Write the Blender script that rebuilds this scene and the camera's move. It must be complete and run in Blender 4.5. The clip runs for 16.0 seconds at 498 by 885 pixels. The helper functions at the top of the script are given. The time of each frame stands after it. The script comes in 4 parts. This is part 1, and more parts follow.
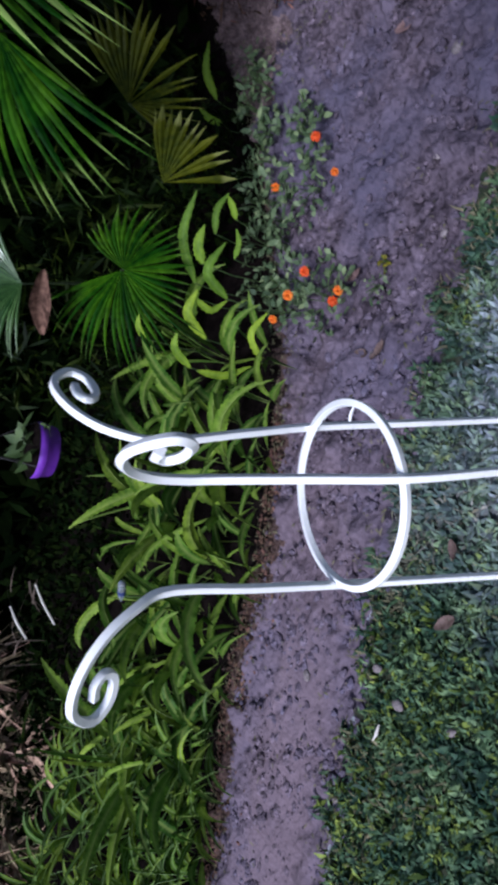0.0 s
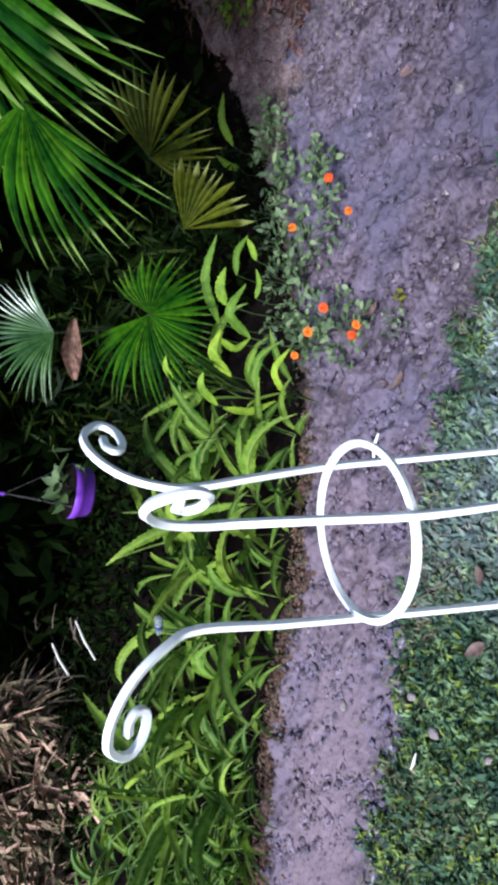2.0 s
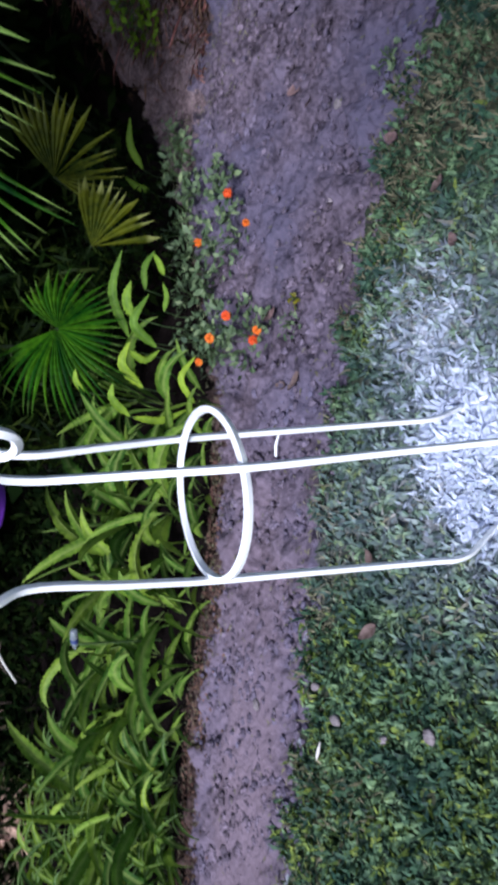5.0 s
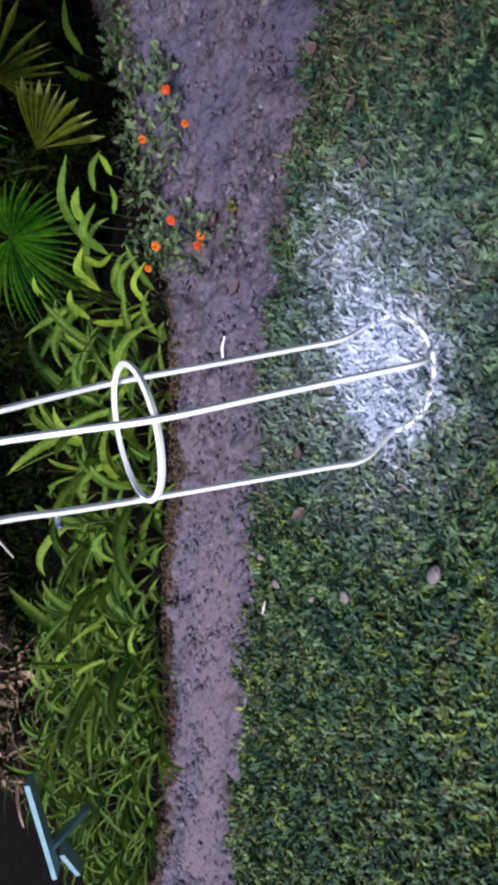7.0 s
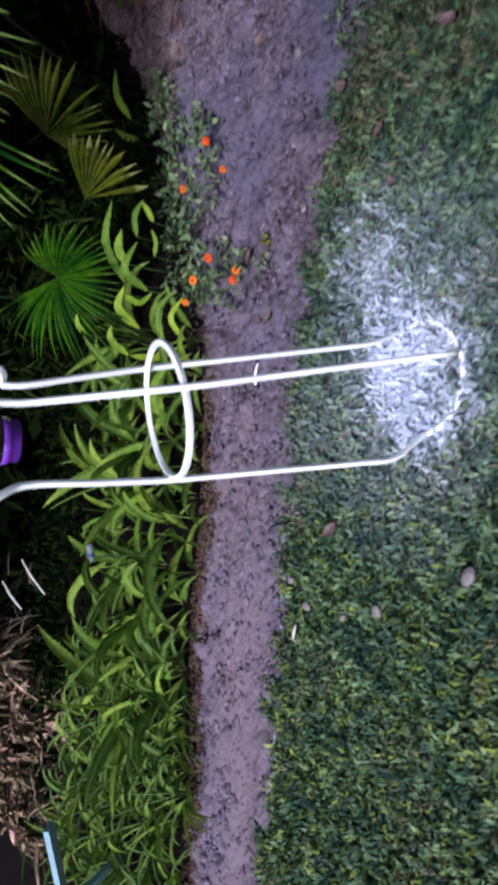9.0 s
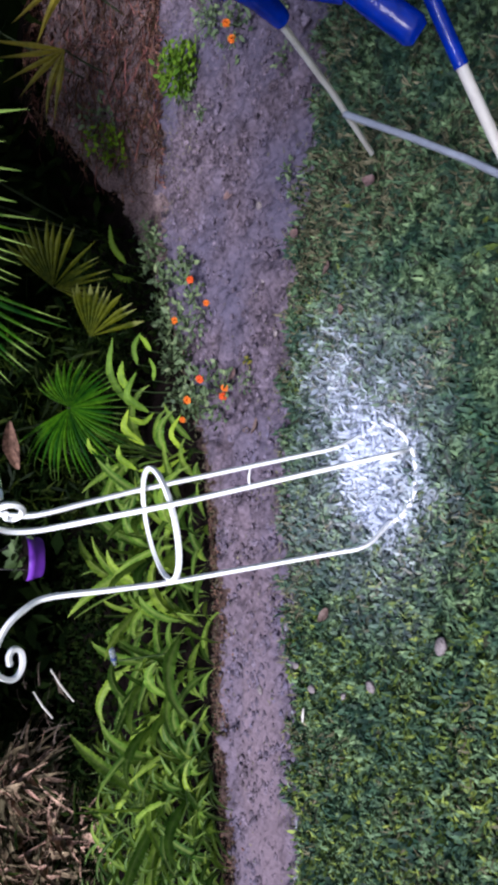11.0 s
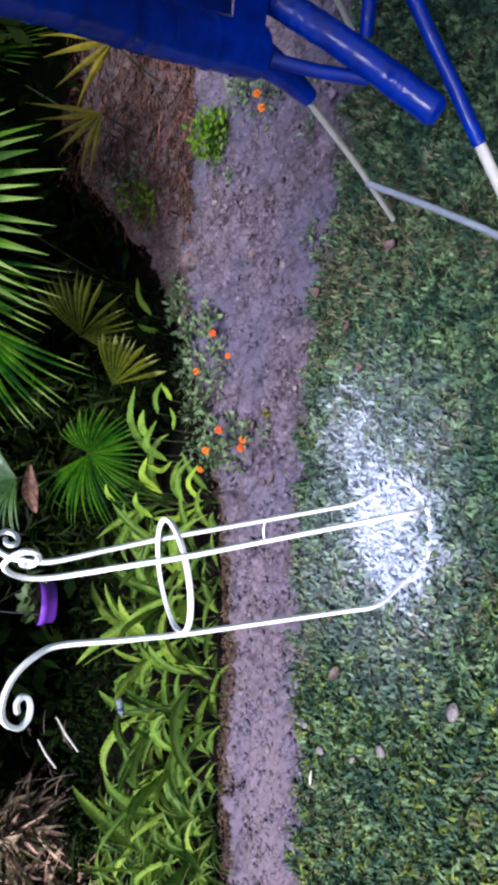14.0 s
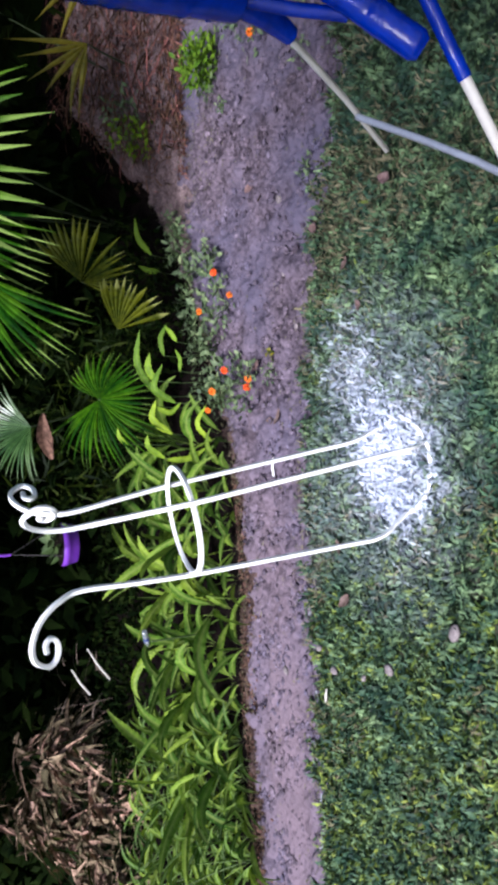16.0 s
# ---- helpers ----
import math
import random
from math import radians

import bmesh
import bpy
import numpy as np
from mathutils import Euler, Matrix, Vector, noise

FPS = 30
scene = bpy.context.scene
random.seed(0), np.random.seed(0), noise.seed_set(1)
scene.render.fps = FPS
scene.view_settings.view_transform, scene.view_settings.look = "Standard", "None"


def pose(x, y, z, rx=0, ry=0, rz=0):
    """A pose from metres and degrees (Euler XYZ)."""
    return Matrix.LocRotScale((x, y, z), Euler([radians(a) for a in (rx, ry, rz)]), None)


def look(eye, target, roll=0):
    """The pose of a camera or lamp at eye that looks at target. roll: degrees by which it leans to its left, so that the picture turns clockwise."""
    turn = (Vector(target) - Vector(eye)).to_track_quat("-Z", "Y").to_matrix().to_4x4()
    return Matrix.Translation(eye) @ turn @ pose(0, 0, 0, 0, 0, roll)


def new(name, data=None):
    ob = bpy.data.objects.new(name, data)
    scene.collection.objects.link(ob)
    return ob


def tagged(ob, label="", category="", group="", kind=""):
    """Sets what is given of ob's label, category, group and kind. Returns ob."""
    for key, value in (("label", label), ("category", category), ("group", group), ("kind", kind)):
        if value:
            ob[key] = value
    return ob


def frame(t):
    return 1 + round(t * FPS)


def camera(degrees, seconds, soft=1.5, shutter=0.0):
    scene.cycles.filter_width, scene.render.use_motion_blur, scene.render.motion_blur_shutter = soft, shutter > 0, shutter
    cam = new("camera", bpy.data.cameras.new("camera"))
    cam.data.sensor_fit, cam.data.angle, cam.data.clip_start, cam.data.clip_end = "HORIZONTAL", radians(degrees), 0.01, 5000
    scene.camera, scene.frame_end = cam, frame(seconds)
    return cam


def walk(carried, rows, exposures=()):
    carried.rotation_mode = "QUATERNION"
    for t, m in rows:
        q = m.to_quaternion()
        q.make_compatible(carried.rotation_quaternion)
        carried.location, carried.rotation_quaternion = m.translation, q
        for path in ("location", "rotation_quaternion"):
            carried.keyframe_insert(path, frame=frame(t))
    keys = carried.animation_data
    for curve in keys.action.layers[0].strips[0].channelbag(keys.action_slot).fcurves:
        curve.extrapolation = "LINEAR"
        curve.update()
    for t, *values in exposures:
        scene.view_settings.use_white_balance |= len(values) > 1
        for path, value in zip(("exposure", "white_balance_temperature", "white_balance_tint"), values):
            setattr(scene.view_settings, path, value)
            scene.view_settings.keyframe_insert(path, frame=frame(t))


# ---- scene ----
cam = camera(40.2, 16.0, soft=4.0, shutter=0.5)
PATH = [
    (0, (0.344, -0.772, 1.435), (-0.238, 0.803, 0.348), -81.3),
    (0.5, (0.355, -0.796, 1.455), (-0.205, 0.821, 0.421), -78.9),
    (1, (0.387, -0.807, 1.455), (-0.147, 0.847, 0.467), -79.4),
    (1.5, (0.403, -0.822, 1.455), (-0.114, 0.843, 0.474), -81.1),
    (2, (0.394, -0.822, 1.448), (-0.148, 0.828, 0.457), -82.6),
    (2.5, (0.381, -0.815, 1.445), (-0.175, 0.811, 0.422), -82.0),
    (3, (0.385, -0.788, 1.421), (-0.192, 0.772, 0.31), -80.1),
    (3.2, (0.452, -0.81, 1.444), (-0.19, 0.718, 0.325), -82.6),
    (5.3, (0.296, -0.984, 1.294), (0.001, 0.691, 0.243), -81.9),
    (5.5, (0.27, -0.986, 1.35), (0.103, 0.711, 0.305), -79.5),
    (5.8, (0.353, -0.981, 1.317), (0.102, 0.683, 0.236), -82.9),
    (5.9, (0.376, -0.989, 1.308), (-0.054, 0.661, 0.262), -87.9),
    (6, (0.402, -1.024, 1.314), (-0.066, 0.624, 0.282), -90.1),
    (6.3, (0.466, -1.057, 1.386), (0.037, 0.508, 0.216), -86.6),
    (6.5, (0.567, -1.101, 1.313), (-0.099, 0.408, 0.181), -92.1),
    (7, (0.602, -1.184, 1.317), (-0.2, 0.272, 0.205), -93.5),
    (7.5, (0.553, -1.243, 1.308), (-0.06, 0.317, 0.217), -92.9),
    (8, (0.411, -1.248, 1.289), (-0.015, 0.413, 0.26), -88.9),
    (8.5, (0.331, -1.203, 1.289), (-0.03, 0.478, 0.267), -85.4),
    (9, (0.416, -1.291, 1.312), (-0.184, 0.319, 0.288), -88.4),
    (9.2, (0.493, -1.344, 1.32), (-0.058, 0.297, 0.317), -88.4),
    (11.3, (0.556, -1.568, 1.359), (0.209, 0.152, 0.399), -89.3),
    (11.5, (0.605, -1.575, 1.345), (0.222, 0.147, 0.403), -90.5),
    (12, (0.612, -1.597, 1.35), (0.285, 0.135, 0.405), -89.4),
    (12.5, (0.592, -1.598, 1.357), (0.295, 0.137, 0.407), -87.9),
    (13, (0.564, -1.586, 1.366), (0.246, 0.162, 0.447), -86.9),
    (13.5, (0.56, -1.577, 1.358), (0.309, 0.199, 0.474), -86.8),
    (14, (0.555, -1.576, 1.367), (0.337, 0.191, 0.456), -85.1),
    (14.5, (0.569, -1.577, 1.372), (0.372, 0.214, 0.503), -85.8),
    (15, (0.619, -1.614, 1.36), (0.323, 0.151, 0.467), -89.2),
    (15.5, (0.61, -1.621, 1.374), (0.23, 0.13, 0.486), -88.9),
    (16, (0.615, -1.632, 1.363), (0.184, 0.113, 0.485), -91.1),
]
EXPOSURES = [(0, 0.36, 5450, 17), (0.5, 0.72, 5500, 15), (1.5, 1.04, 5600, 11), (2, 1.29, 5600, 11), (2.5, 1.19, 5550, 12), (3.2, 0.98, 5500, 12), (5.5, 0.79, 5500, 17), (6, 0.93, 5650, 17), (6.5, 0.91, 5700, 17), (7, 0.64, 5800, 16), (7.5, 0.70, 5700, 20), (8, 0.70, 5700, 22), (9, 0.72, 5700, 19), (11.3, 0.99, 5850, 18), (13, 1.12, 5800, 21), (14.5, 1.34, 5750, 16), (15, 1.40, 5900, 18), (16, 1.31, 5950, 17)]
walk(cam, [(t, look(eye, target, roll)) for t, eye, target, roll in PATH], EXPOSURES)

# ---- light ----
world = bpy.data.worlds.new("sky")
scene.world = world
world.use_nodes = True
wn, wl = world.node_tree.nodes, world.node_tree.links
sky = wn.new("ShaderNodeTexSky")
sky.sky_type, sky.sun_disc = "NISHITA", False
sky.sun_elevation, sky.sun_rotation = radians(50), radians(203)
sky.air_density, sky.dust_density = 1.3, 2.0
wl.new(sky.outputs["Color"], wn["Background"].inputs["Color"])
wn["Background"].inputs["Strength"].default_value = 0.07
sun_data = bpy.data.lights.new("sun", "SUN")
sun_data.energy, sun_data.angle, sun_data.color = 3.4, radians(22), (1.0, 0.97, 0.95)
sun = new("sun", sun_data)
sun.matrix_world = look((-0.9, -2.1, 2.7), (0, 0, 0))


# ---- materials ----
def material(name, dark, light, rough=0.7, scale=8.0, bump=0.3, bump_scale=60.0, fine=0.25, metal=0.0, spec=0.4,
             vary=0.0, tight=0.2, island=False, through_light=0.0,
             tone=None, tone_scale=2.0):
    """Two colours mixed by coarse and fine noise, with relief; vary: brightness from piece to piece; tone: a third colour in broad patches."""
    m = bpy.data.materials.new(name)
    m.use_nodes = True
    nt = m.node_tree
    n, l = nt.nodes, nt.links
    b = n["Principled BSDF"]
    tc = n.new("ShaderNodeTexCoord")
    co = n.new("ShaderNodeTexNoise")
    co.inputs["Scale"].default_value, co.inputs["Detail"].default_value = scale, 6
    fi = n.new("ShaderNodeTexNoise")
    fi.inputs["Scale"].default_value, fi.inputs["Detail"].default_value = bump_scale, 5
    for t in (co, fi):
        l.new(tc.outputs["Object"], t.inputs["Vector"])
    add = n.new("ShaderNodeMath")
    add.operation = "MULTIPLY_ADD"
    l.new(fi.outputs["Fac"], add.inputs[0])
    add.inputs[1].default_value = fine * 2
    l.new(co.outputs["Fac"], add.inputs[2])
    sub = n.new("ShaderNodeMath")
    sub.operation = "SUBTRACT"
    l.new(add.outputs[0], sub.inputs[0])
    sub.inputs[1].default_value = fine
    ramp = n.new("ShaderNodeValToRGB")
    ramp.color_ramp.elements[0].position, ramp.color_ramp.elements[1].position = 0.5 - tight, 0.5 + tight
    ramp.color_ramp.elements[0].color, ramp.color_ramp.elements[1].color = (*dark, 1), (*light, 1)
    l.new(sub.outputs[0], ramp.inputs["Fac"])
    out = ramp.outputs["Color"]
    if tone:
        broad = n.new("ShaderNodeTexNoise")
        broad.inputs["Scale"].default_value, broad.inputs["Detail"].default_value = tone_scale, 4
        l.new(tc.outputs["Object"], broad.inputs["Vector"])
        edge = n.new("ShaderNodeMapRange")
        edge.inputs["From Min"].default_value, edge.inputs["From Max"].default_value = 0.42, 0.60
        edge.inputs["To Max"].default_value = 0.75
        l.new(broad.outputs["Fac"], edge.inputs["Value"])
        blend = n.new("ShaderNodeMix")
        blend.data_type = "RGBA"
        l.new(edge.outputs["Result"], blend.inputs["Factor"])
        l.new(out, blend.inputs["A"])
        blend.inputs["B"].default_value = (*tone, 1)
        out = blend.outputs["Result"]
    if vary:
        src = n.new("ShaderNodeNewGeometry" if island else "ShaderNodeObjectInfo")
        rnd = src.outputs["Random Per Island" if island else "Random"]
        hsv = n.new("ShaderNodeHueSaturation")
        mr = n.new("ShaderNodeMapRange")
        mr.inputs["To Min"].default_value, mr.inputs["To Max"].default_value = 1 - vary, 1 + vary
        l.new(rnd, mr.inputs["Value"])
        l.new(mr.outputs["Result"], hsv.inputs["Value"])
        mh = n.new("ShaderNodeMapRange")
        mh.inputs["To Min"].default_value, mh.inputs["To Max"].default_value = 0.5 + 0.05 * vary, 0.5 - 0.05 * vary
        l.new(rnd, mh.inputs["Value"])
        l.new(mh.outputs["Result"], hsv.inputs["Hue"])
        l.new(out, hsv.inputs["Color"])
        out = hsv.outputs["Color"]
    l.new(out, b.inputs["Base Color"])
    b.inputs["Roughness"].default_value, b.inputs["Metallic"].default_value = rough, metal
    b.inputs["Specular IOR Level"].default_value = spec
    if bump:
        bp = n.new("ShaderNodeBump")
        bp.inputs["Strength"].default_value, bp.inputs["Distance"].default_value = bump, 0.01
        l.new(fi.outputs["Fac"], bp.inputs["Height"])
        l.new(bp.outputs["Normal"], b.inputs["Normal"])
    if through_light:
        tr = n.new("ShaderNodeBsdfTranslucent")
        l.new(out, tr.inputs["Color"])
        mx = n.new("ShaderNodeMixShader")
        mx.inputs["Fac"].default_value = through_light
        l.new(b.outputs["BSDF"], mx.inputs[1])
        l.new(tr.outputs["BSDF"], mx.inputs[2])
        l.new(mx.outputs["Shader"], n["Material Output"].inputs["Surface"])
    return m


def painted(m, where="paint", colour=(0.66, 0.70, 0.80)):
    """A second colour over a material (overspray, pale soil, fern ribs and tips, sky light painted on palm tips), by
    the amount stored on the mesh.
    """
    n, l = m.node_tree.nodes, m.node_tree.links
    b = n["Principled BSDF"]
    at = n.new("ShaderNodeAttribute")
    at.attribute_name = where
    mix = n.new("ShaderNodeMix")
    mix.data_type = "RGBA"
    l.new(at.outputs["Fac"], mix.inputs["Factor"])
    l.new(b.inputs["Base Color"].links[0].from_socket, mix.inputs["A"])
    mix.inputs["B"].default_value = (*colour, 1)
    l.new(mix.outputs["Result"], b.inputs["Base Color"])
    return m


M_LAWN = painted(material("lawn_earth", (0.00546, 0.01092, 0.0039), (0.03744, 0.03744, 0.01872), 0.95, 9, 0.6, 90, tone=(0.01716, 0.0351, 0.01248), tone_scale=3.0))
M_SOIL = painted(material("dry_soil", (0.03276, 0.02496, 0.03198), (0.156, 0.1217, 0.1529), 0.95, 8, 1.0, 45, 0.5, spec=0.1, tight=0.23, tone=(0.08892, 0.07956, 0.1201), tone_scale=2.0), colour=(0.1778, 0.1326, 0.156))
# Earth coloured near black: the shade under the bed's plants is painted in.
M_SHADE_EARTH = material("shade_black_earth", (0.00234, 0.00156, 0.00156), (0.00858, 0.00624, 0.00546), 0.95, 14, 0.8, 80, 0.4, spec=0.03)
M_LITTER = material("leaf_litter_earth", (0.06458, 0.04413, 0.04521), (0.2045, 0.1485, 0.1507), 0.95, 12, 0.8, 90, 0.5, spec=0.1)
M_CRUST = material("brown_crumbly_soil", (0.022, 0.014, 0.012), (0.110, 0.072, 0.062), 0.95, 22, 1.0, 80, 0.5, spec=0.08)
M_GRASS = painted(material("grass_blade", (0.00624, 0.01872, 0.0078), (0.1209, 0.195, 0.08736), 0.65, 24, 0.0, 70, 0.35, vary=0.42, island=True, spec=0.2, tone=(0.01872, 0.05148, 0.03432), tone_scale=7.0, tight=0.11), colour=(0.546, 0.5928, 0.7254))
M_GRASS2 = painted(material("yellow_green_grass", (0.02332, 0.04306, 0.005382), (0.1794, 0.2377, 0.04485), 0.65, 24, 0.0, 70, 0.35, vary=0.4, island=True, spec=0.2, tone=(0.039, 0.0663, 0.0078), tone_scale=7.0, tight=0.12), colour=(0.546, 0.5928, 0.7254))
M_STRAW = painted(material("dead_grass", (0.036, 0.036, 0.019), (0.172, 0.160, 0.092), 0.8, 10, 0.0, 50, vary=0.4, island=True, spec=0.12))
M_CLOD = material("soil_clod", (0.05054, 0.03791, 0.04633), (0.1811, 0.1415, 0.1727), 0.95, 18, 0.6, 120, 0.5, vary=0.36, island=True, spec=0.1, tone=(0.09516, 0.08424, 0.1287), tone_scale=1.9)
M_WHITE = material("white_gloss_paint", (0.88, 0.88, 0.87), (0.93, 0.93, 0.92), 0.3, 20, 0.05, 120, 0.2, spec=0.5)
M_FERN = painted(material("fern_green", (0.01922, 0.06989, 0.005242), (0.1441, 0.2664, 0.02621), 0.5, 7, 0.15, 60, 0.3, vary=0.7, spec=0.16, through_light=0.22), colour=(0.3276, 0.4056, 0.1092))
M_FERN2 = painted(material("moss_fern_green", (0.02474, 0.07613, 0.003806), (0.138, 0.2379, 0.01523), 0.6, 7, 0.15, 60, 0.3, vary=0.6, spec=0.14, through_light=0.22), colour=(0.2964, 0.39, 0.1872))
M_FROND = painted(material("young_fern_green", (0.090, 0.165, 0.008), (0.205, 0.325, 0.018), 0.6, 14, 0.15, 60, 0.3, vary=0.4, spec=0.12, through_light=0.25), colour=(0.30, 0.40, 0.15))
M_STALK = material("dark_stalk", (0.008, 0.016, 0.004), (0.024, 0.040, 0.010), 0.7, 10, 0.1)
M_PALM = painted(material("palm_green", (0.0021, 0.0195, 0.0002), (0.0290, 0.0960, 0.0007), 0.55, 6, 0.1, 50, 0.25, vary=0.5, island=True, spec=0.08, through_light=0.15), colour=(0.26, 0.37, 0.09))
# Paler, bluer palm green: the sky's sheen on one leaf is in its colour.
M_SHEEN_PALM = painted(material("sheen_palm", (0.00702, 0.03432, 0.00468), (0.05616, 0.1154, 0.03432), 0.33, 5, 0.1, 50, 0.25, vary=0.45, island=True, spec=0.6), colour=(0.234, 0.3354, 0.1716))
M_OLIVE = painted(material("yellowing_palm", (0.0130, 0.0234, 0.00078), (0.0720, 0.0830, 0.00120), 0.55, 6, 0.1, 50, 0.25, vary=0.35, spec=0.14, through_light=0.15), colour=(0.234, 0.2496, 0.078))
M_YELLOW = material("yellow_palm", (0.1014, 0.0897, 0.0039), (0.2574, 0.2145, 0.01092), 0.5, 6, 0.1, 50, 0.25, vary=0.2, through_light=0.15)
M_STEM = material("green_stem", (0.0234, 0.0468, 0.0117), (0.0624, 0.1014, 0.0273), 0.6, 10, 0.1)
M_WEED = material("grey_green_weed", (0.0351, 0.06864, 0.0234), (0.156, 0.2106, 0.0975), 0.65, 12, 0.1, vary=0.45, island=True, through_light=0.15)
# Leaf colour taken almost to black, so it carries the shade itself.
M_SHADE_LEAF = material("shade_black_leaf", (0.0015, 0.0036, 0.0008), (0.0062, 0.0135, 0.0022), 0.8, 6, 0.1, vary=0.6, island=True, spec=0.02)
# Less black copy of the leaf colour above, with half shade put in.
M_UNDER = material("shade_tinted_green", (0.0015, 0.0055, 0.0005), (0.0140, 0.0280, 0.0022), 0.6, 6, 0.1, vary=0.7, island=True, spec=0.08, through_light=0.15)
M_ORANGE = material("marigold_orange", (0.585, 0.1014, 0.0078), (0.702, 0.2106, 0.0156), 0.6, 30, 0.4, 120, spec=0.2)
M_RED = material("marigold_red", (0.507, 0.0468, 0.0078), (0.663, 0.1092, 0.0156), 0.6, 30, 0.4, 120, spec=0.2)
M_PURPLE = material("purple_plastic", (0.117, 0.0234, 0.312), (0.1716, 0.0429, 0.4056), 0.4, 12, 0.03, 80, 0.2)
M_WIRE = material("dark_wire", (0.0234, 0.0234, 0.0234), (0.0702, 0.0624, 0.0624), 0.5, 20, 0.05)
M_BLUE = material("blue_nylon", (0.0009984, 0.01198, 0.1797), (0.0009984, 0.02396, 0.3295), 0.22, 10, 0.5, 20, 0.3, spec=0.28)
M_BARE = material("white_tube", (0.4836, 0.4524, 0.4056), (0.5772, 0.546, 0.4992), 0.4, 20, 0.08, 90)
M_GREY = material("grey_tube", (0.2652, 0.2808, 0.3276), (0.3588, 0.3822, 0.4368), 0.35, 20, 0.08, 90, metal=0.4)
M_PALEBLUE = material("pale_blue_paint", (0.1404, 0.2496, 0.3042), (0.2262, 0.351, 0.3978), 0.5, 15, 0.1, 90)
M_DRY = material("dry_leaf", (0.0440, 0.0280, 0.0170), (0.3550, 0.2600, 0.1700), 0.85, 14, 0.3, 90, 0.4, vary=0.75, island=True, spec=0.08)
M_RUSSET = material("russet_litter", (0.030, 0.014, 0.009), (0.195, 0.102, 0.070), 0.85, 14, 0.3, 90, 0.4, vary=0.65, island=True, spec=0.08)
M_BROWN = material("brown_leaf", (0.0351, 0.01872, 0.01248), (0.156, 0.0897, 0.0624), 0.8, 14, 0.4, 60, 0.4, vary=0.4, island=True, spec=0.12)
M_BARK = material("grey_brown_bark", (0.039, 0.0273, 0.0195), (0.117, 0.0858, 0.0663), 0.9, 9, 0.8, 40, 0.4)
M_PINK = material("fallen_leaf", (0.0936, 0.0585, 0.0507), (0.195, 0.1326, 0.1209), 0.75, 25, 0.3, 90, 0.4, vary=0.25, spec=0.15)
M_STONE = material("pale_stone", (0.1404, 0.117, 0.117), (0.2574, 0.2184, 0.2184), 0.8, 30, 0.5, 120, 0.4, vary=0.2)
M_PLASTIC = material("clear_plastic", (0.429, 0.4836, 0.5304), (0.546, 0.5928, 0.624), 0.12, 10, 0.1, 40)
M_PLASTIC.node_tree.nodes["Principled BSDF"].inputs["Transmission Weight"].default_value = 0.75
M_NAVY = material("navy_label", (0.0156, 0.0234, 0.078), (0.0312, 0.0468, 0.1404), 0.4, 12, 0.05)


# ---- mesh helpers ----
def mesh_of(name, verts, faces, mats, smooth=False, index=None, attr=None):
    me = bpy.data.meshes.new(name)
    me.from_pydata([tuple(v) for v in verts], [], [tuple(f) for f in faces])
    for m in mats:
        me.materials.append(m)
    if index is not None:
        me.polygons.foreach_set("material_index", np.asarray(index, dtype=np.int32))
    if smooth:
        me.polygons.foreach_set("use_smooth", np.ones(len(me.polygons), dtype=bool))
    if attr is not None:
        a = me.attributes.new("paint", "FLOAT", "POINT")
        a.data.foreach_set("value", np.asarray(attr, dtype=np.float32))
    me.update()
    return me


def thing(name, label, category, at=(0, 0, 0), group="", kind=""):
    ob = new(name)
    ob.empty_display_size = 0.05
    ob.location = at
    return tagged(ob, label, category, group, kind)


def part(name, me, parent, label="", m=None):
    ob = new(name, me)
    ob.parent = parent
    if m is not None:
        ob.matrix_basis = m
    if label:
        tagged(ob, label)
    return ob


def sweep(pts, size, sides=8, square=False, closed=False, taper=None):
    """Vertices and faces of a bar along pts; a square bar has slightly rounded corners."""
    p = np.array(pts, float)
    if not closed:
        p = np.vstack([p[0], p[0] + 0.02 * (p[1] - p[0]), p[1:-1], p[-1] + 0.02 * (p[-2] - p[-1]), p[-1]])
        if taper is not None:
            taper = [taper[0], taper[0], *taper[1:-1], taper[-1], taper[-1]]
    k = len(p)
    tan = np.roll(p, -1, 0) - np.roll(p, 1, 0)
    if not closed:
        tan[0], tan[-1] = p[1] - p[0], p[-1] - p[-2]
    tan /= np.linalg.norm(tan, axis=1)[:, None] + 1e-9
    ref = np.array([0.0, 0, 1]) if abs(tan[0][2]) < 0.8 else np.array([1.0, 0, 0])
    u = np.cross(tan[0], ref)
    u /= np.linalg.norm(u)
    if square:
        c, r = size * 0.5, size * 0.09
        prof = np.array([(c - r, c), (c, c - r), (c, -c + r), (c - r, -c), (-c + r, -c), (-c, -c + r), (-c, c - r), (-c + r, c)])[::-1]
    else:
        a = np.linspace(0, 2 * np.pi, sides, endpoint=False)
        prof = np.stack([np.cos(a), np.sin(a)], 1) * size
    verts, m = [], len(prof)
    for i in range(k):
        u = u - tan[i] * (u @ tan[i])
        u /= np.linalg.norm(u) + 1e-9
        v = np.cross(tan[i], u)
        f = 1.0 if taper is None else taper[i]
        verts += [p[i] + f * (a * u + b * v) for a, b in prof]
    faces = []
    for i in range(k if closed else k - 1):
        j = (i + 1) % k
        faces += [(i * m + s, i * m + (s + 1) % m, j * m + (s + 1) % m, j * m + s) for s in range(m)]
    if not closed:
        faces += [tuple(range(m))[::-1], tuple((k - 1) * m + s for s in range(m))]
    return verts, faces


def bar(name, pts, size, mat, sides=8, square=False, closed=False, taper=None):
    v, f = sweep(pts, size, sides, square, closed, taper)
    return mesh_of(name, v, f, [mat], smooth=not square)


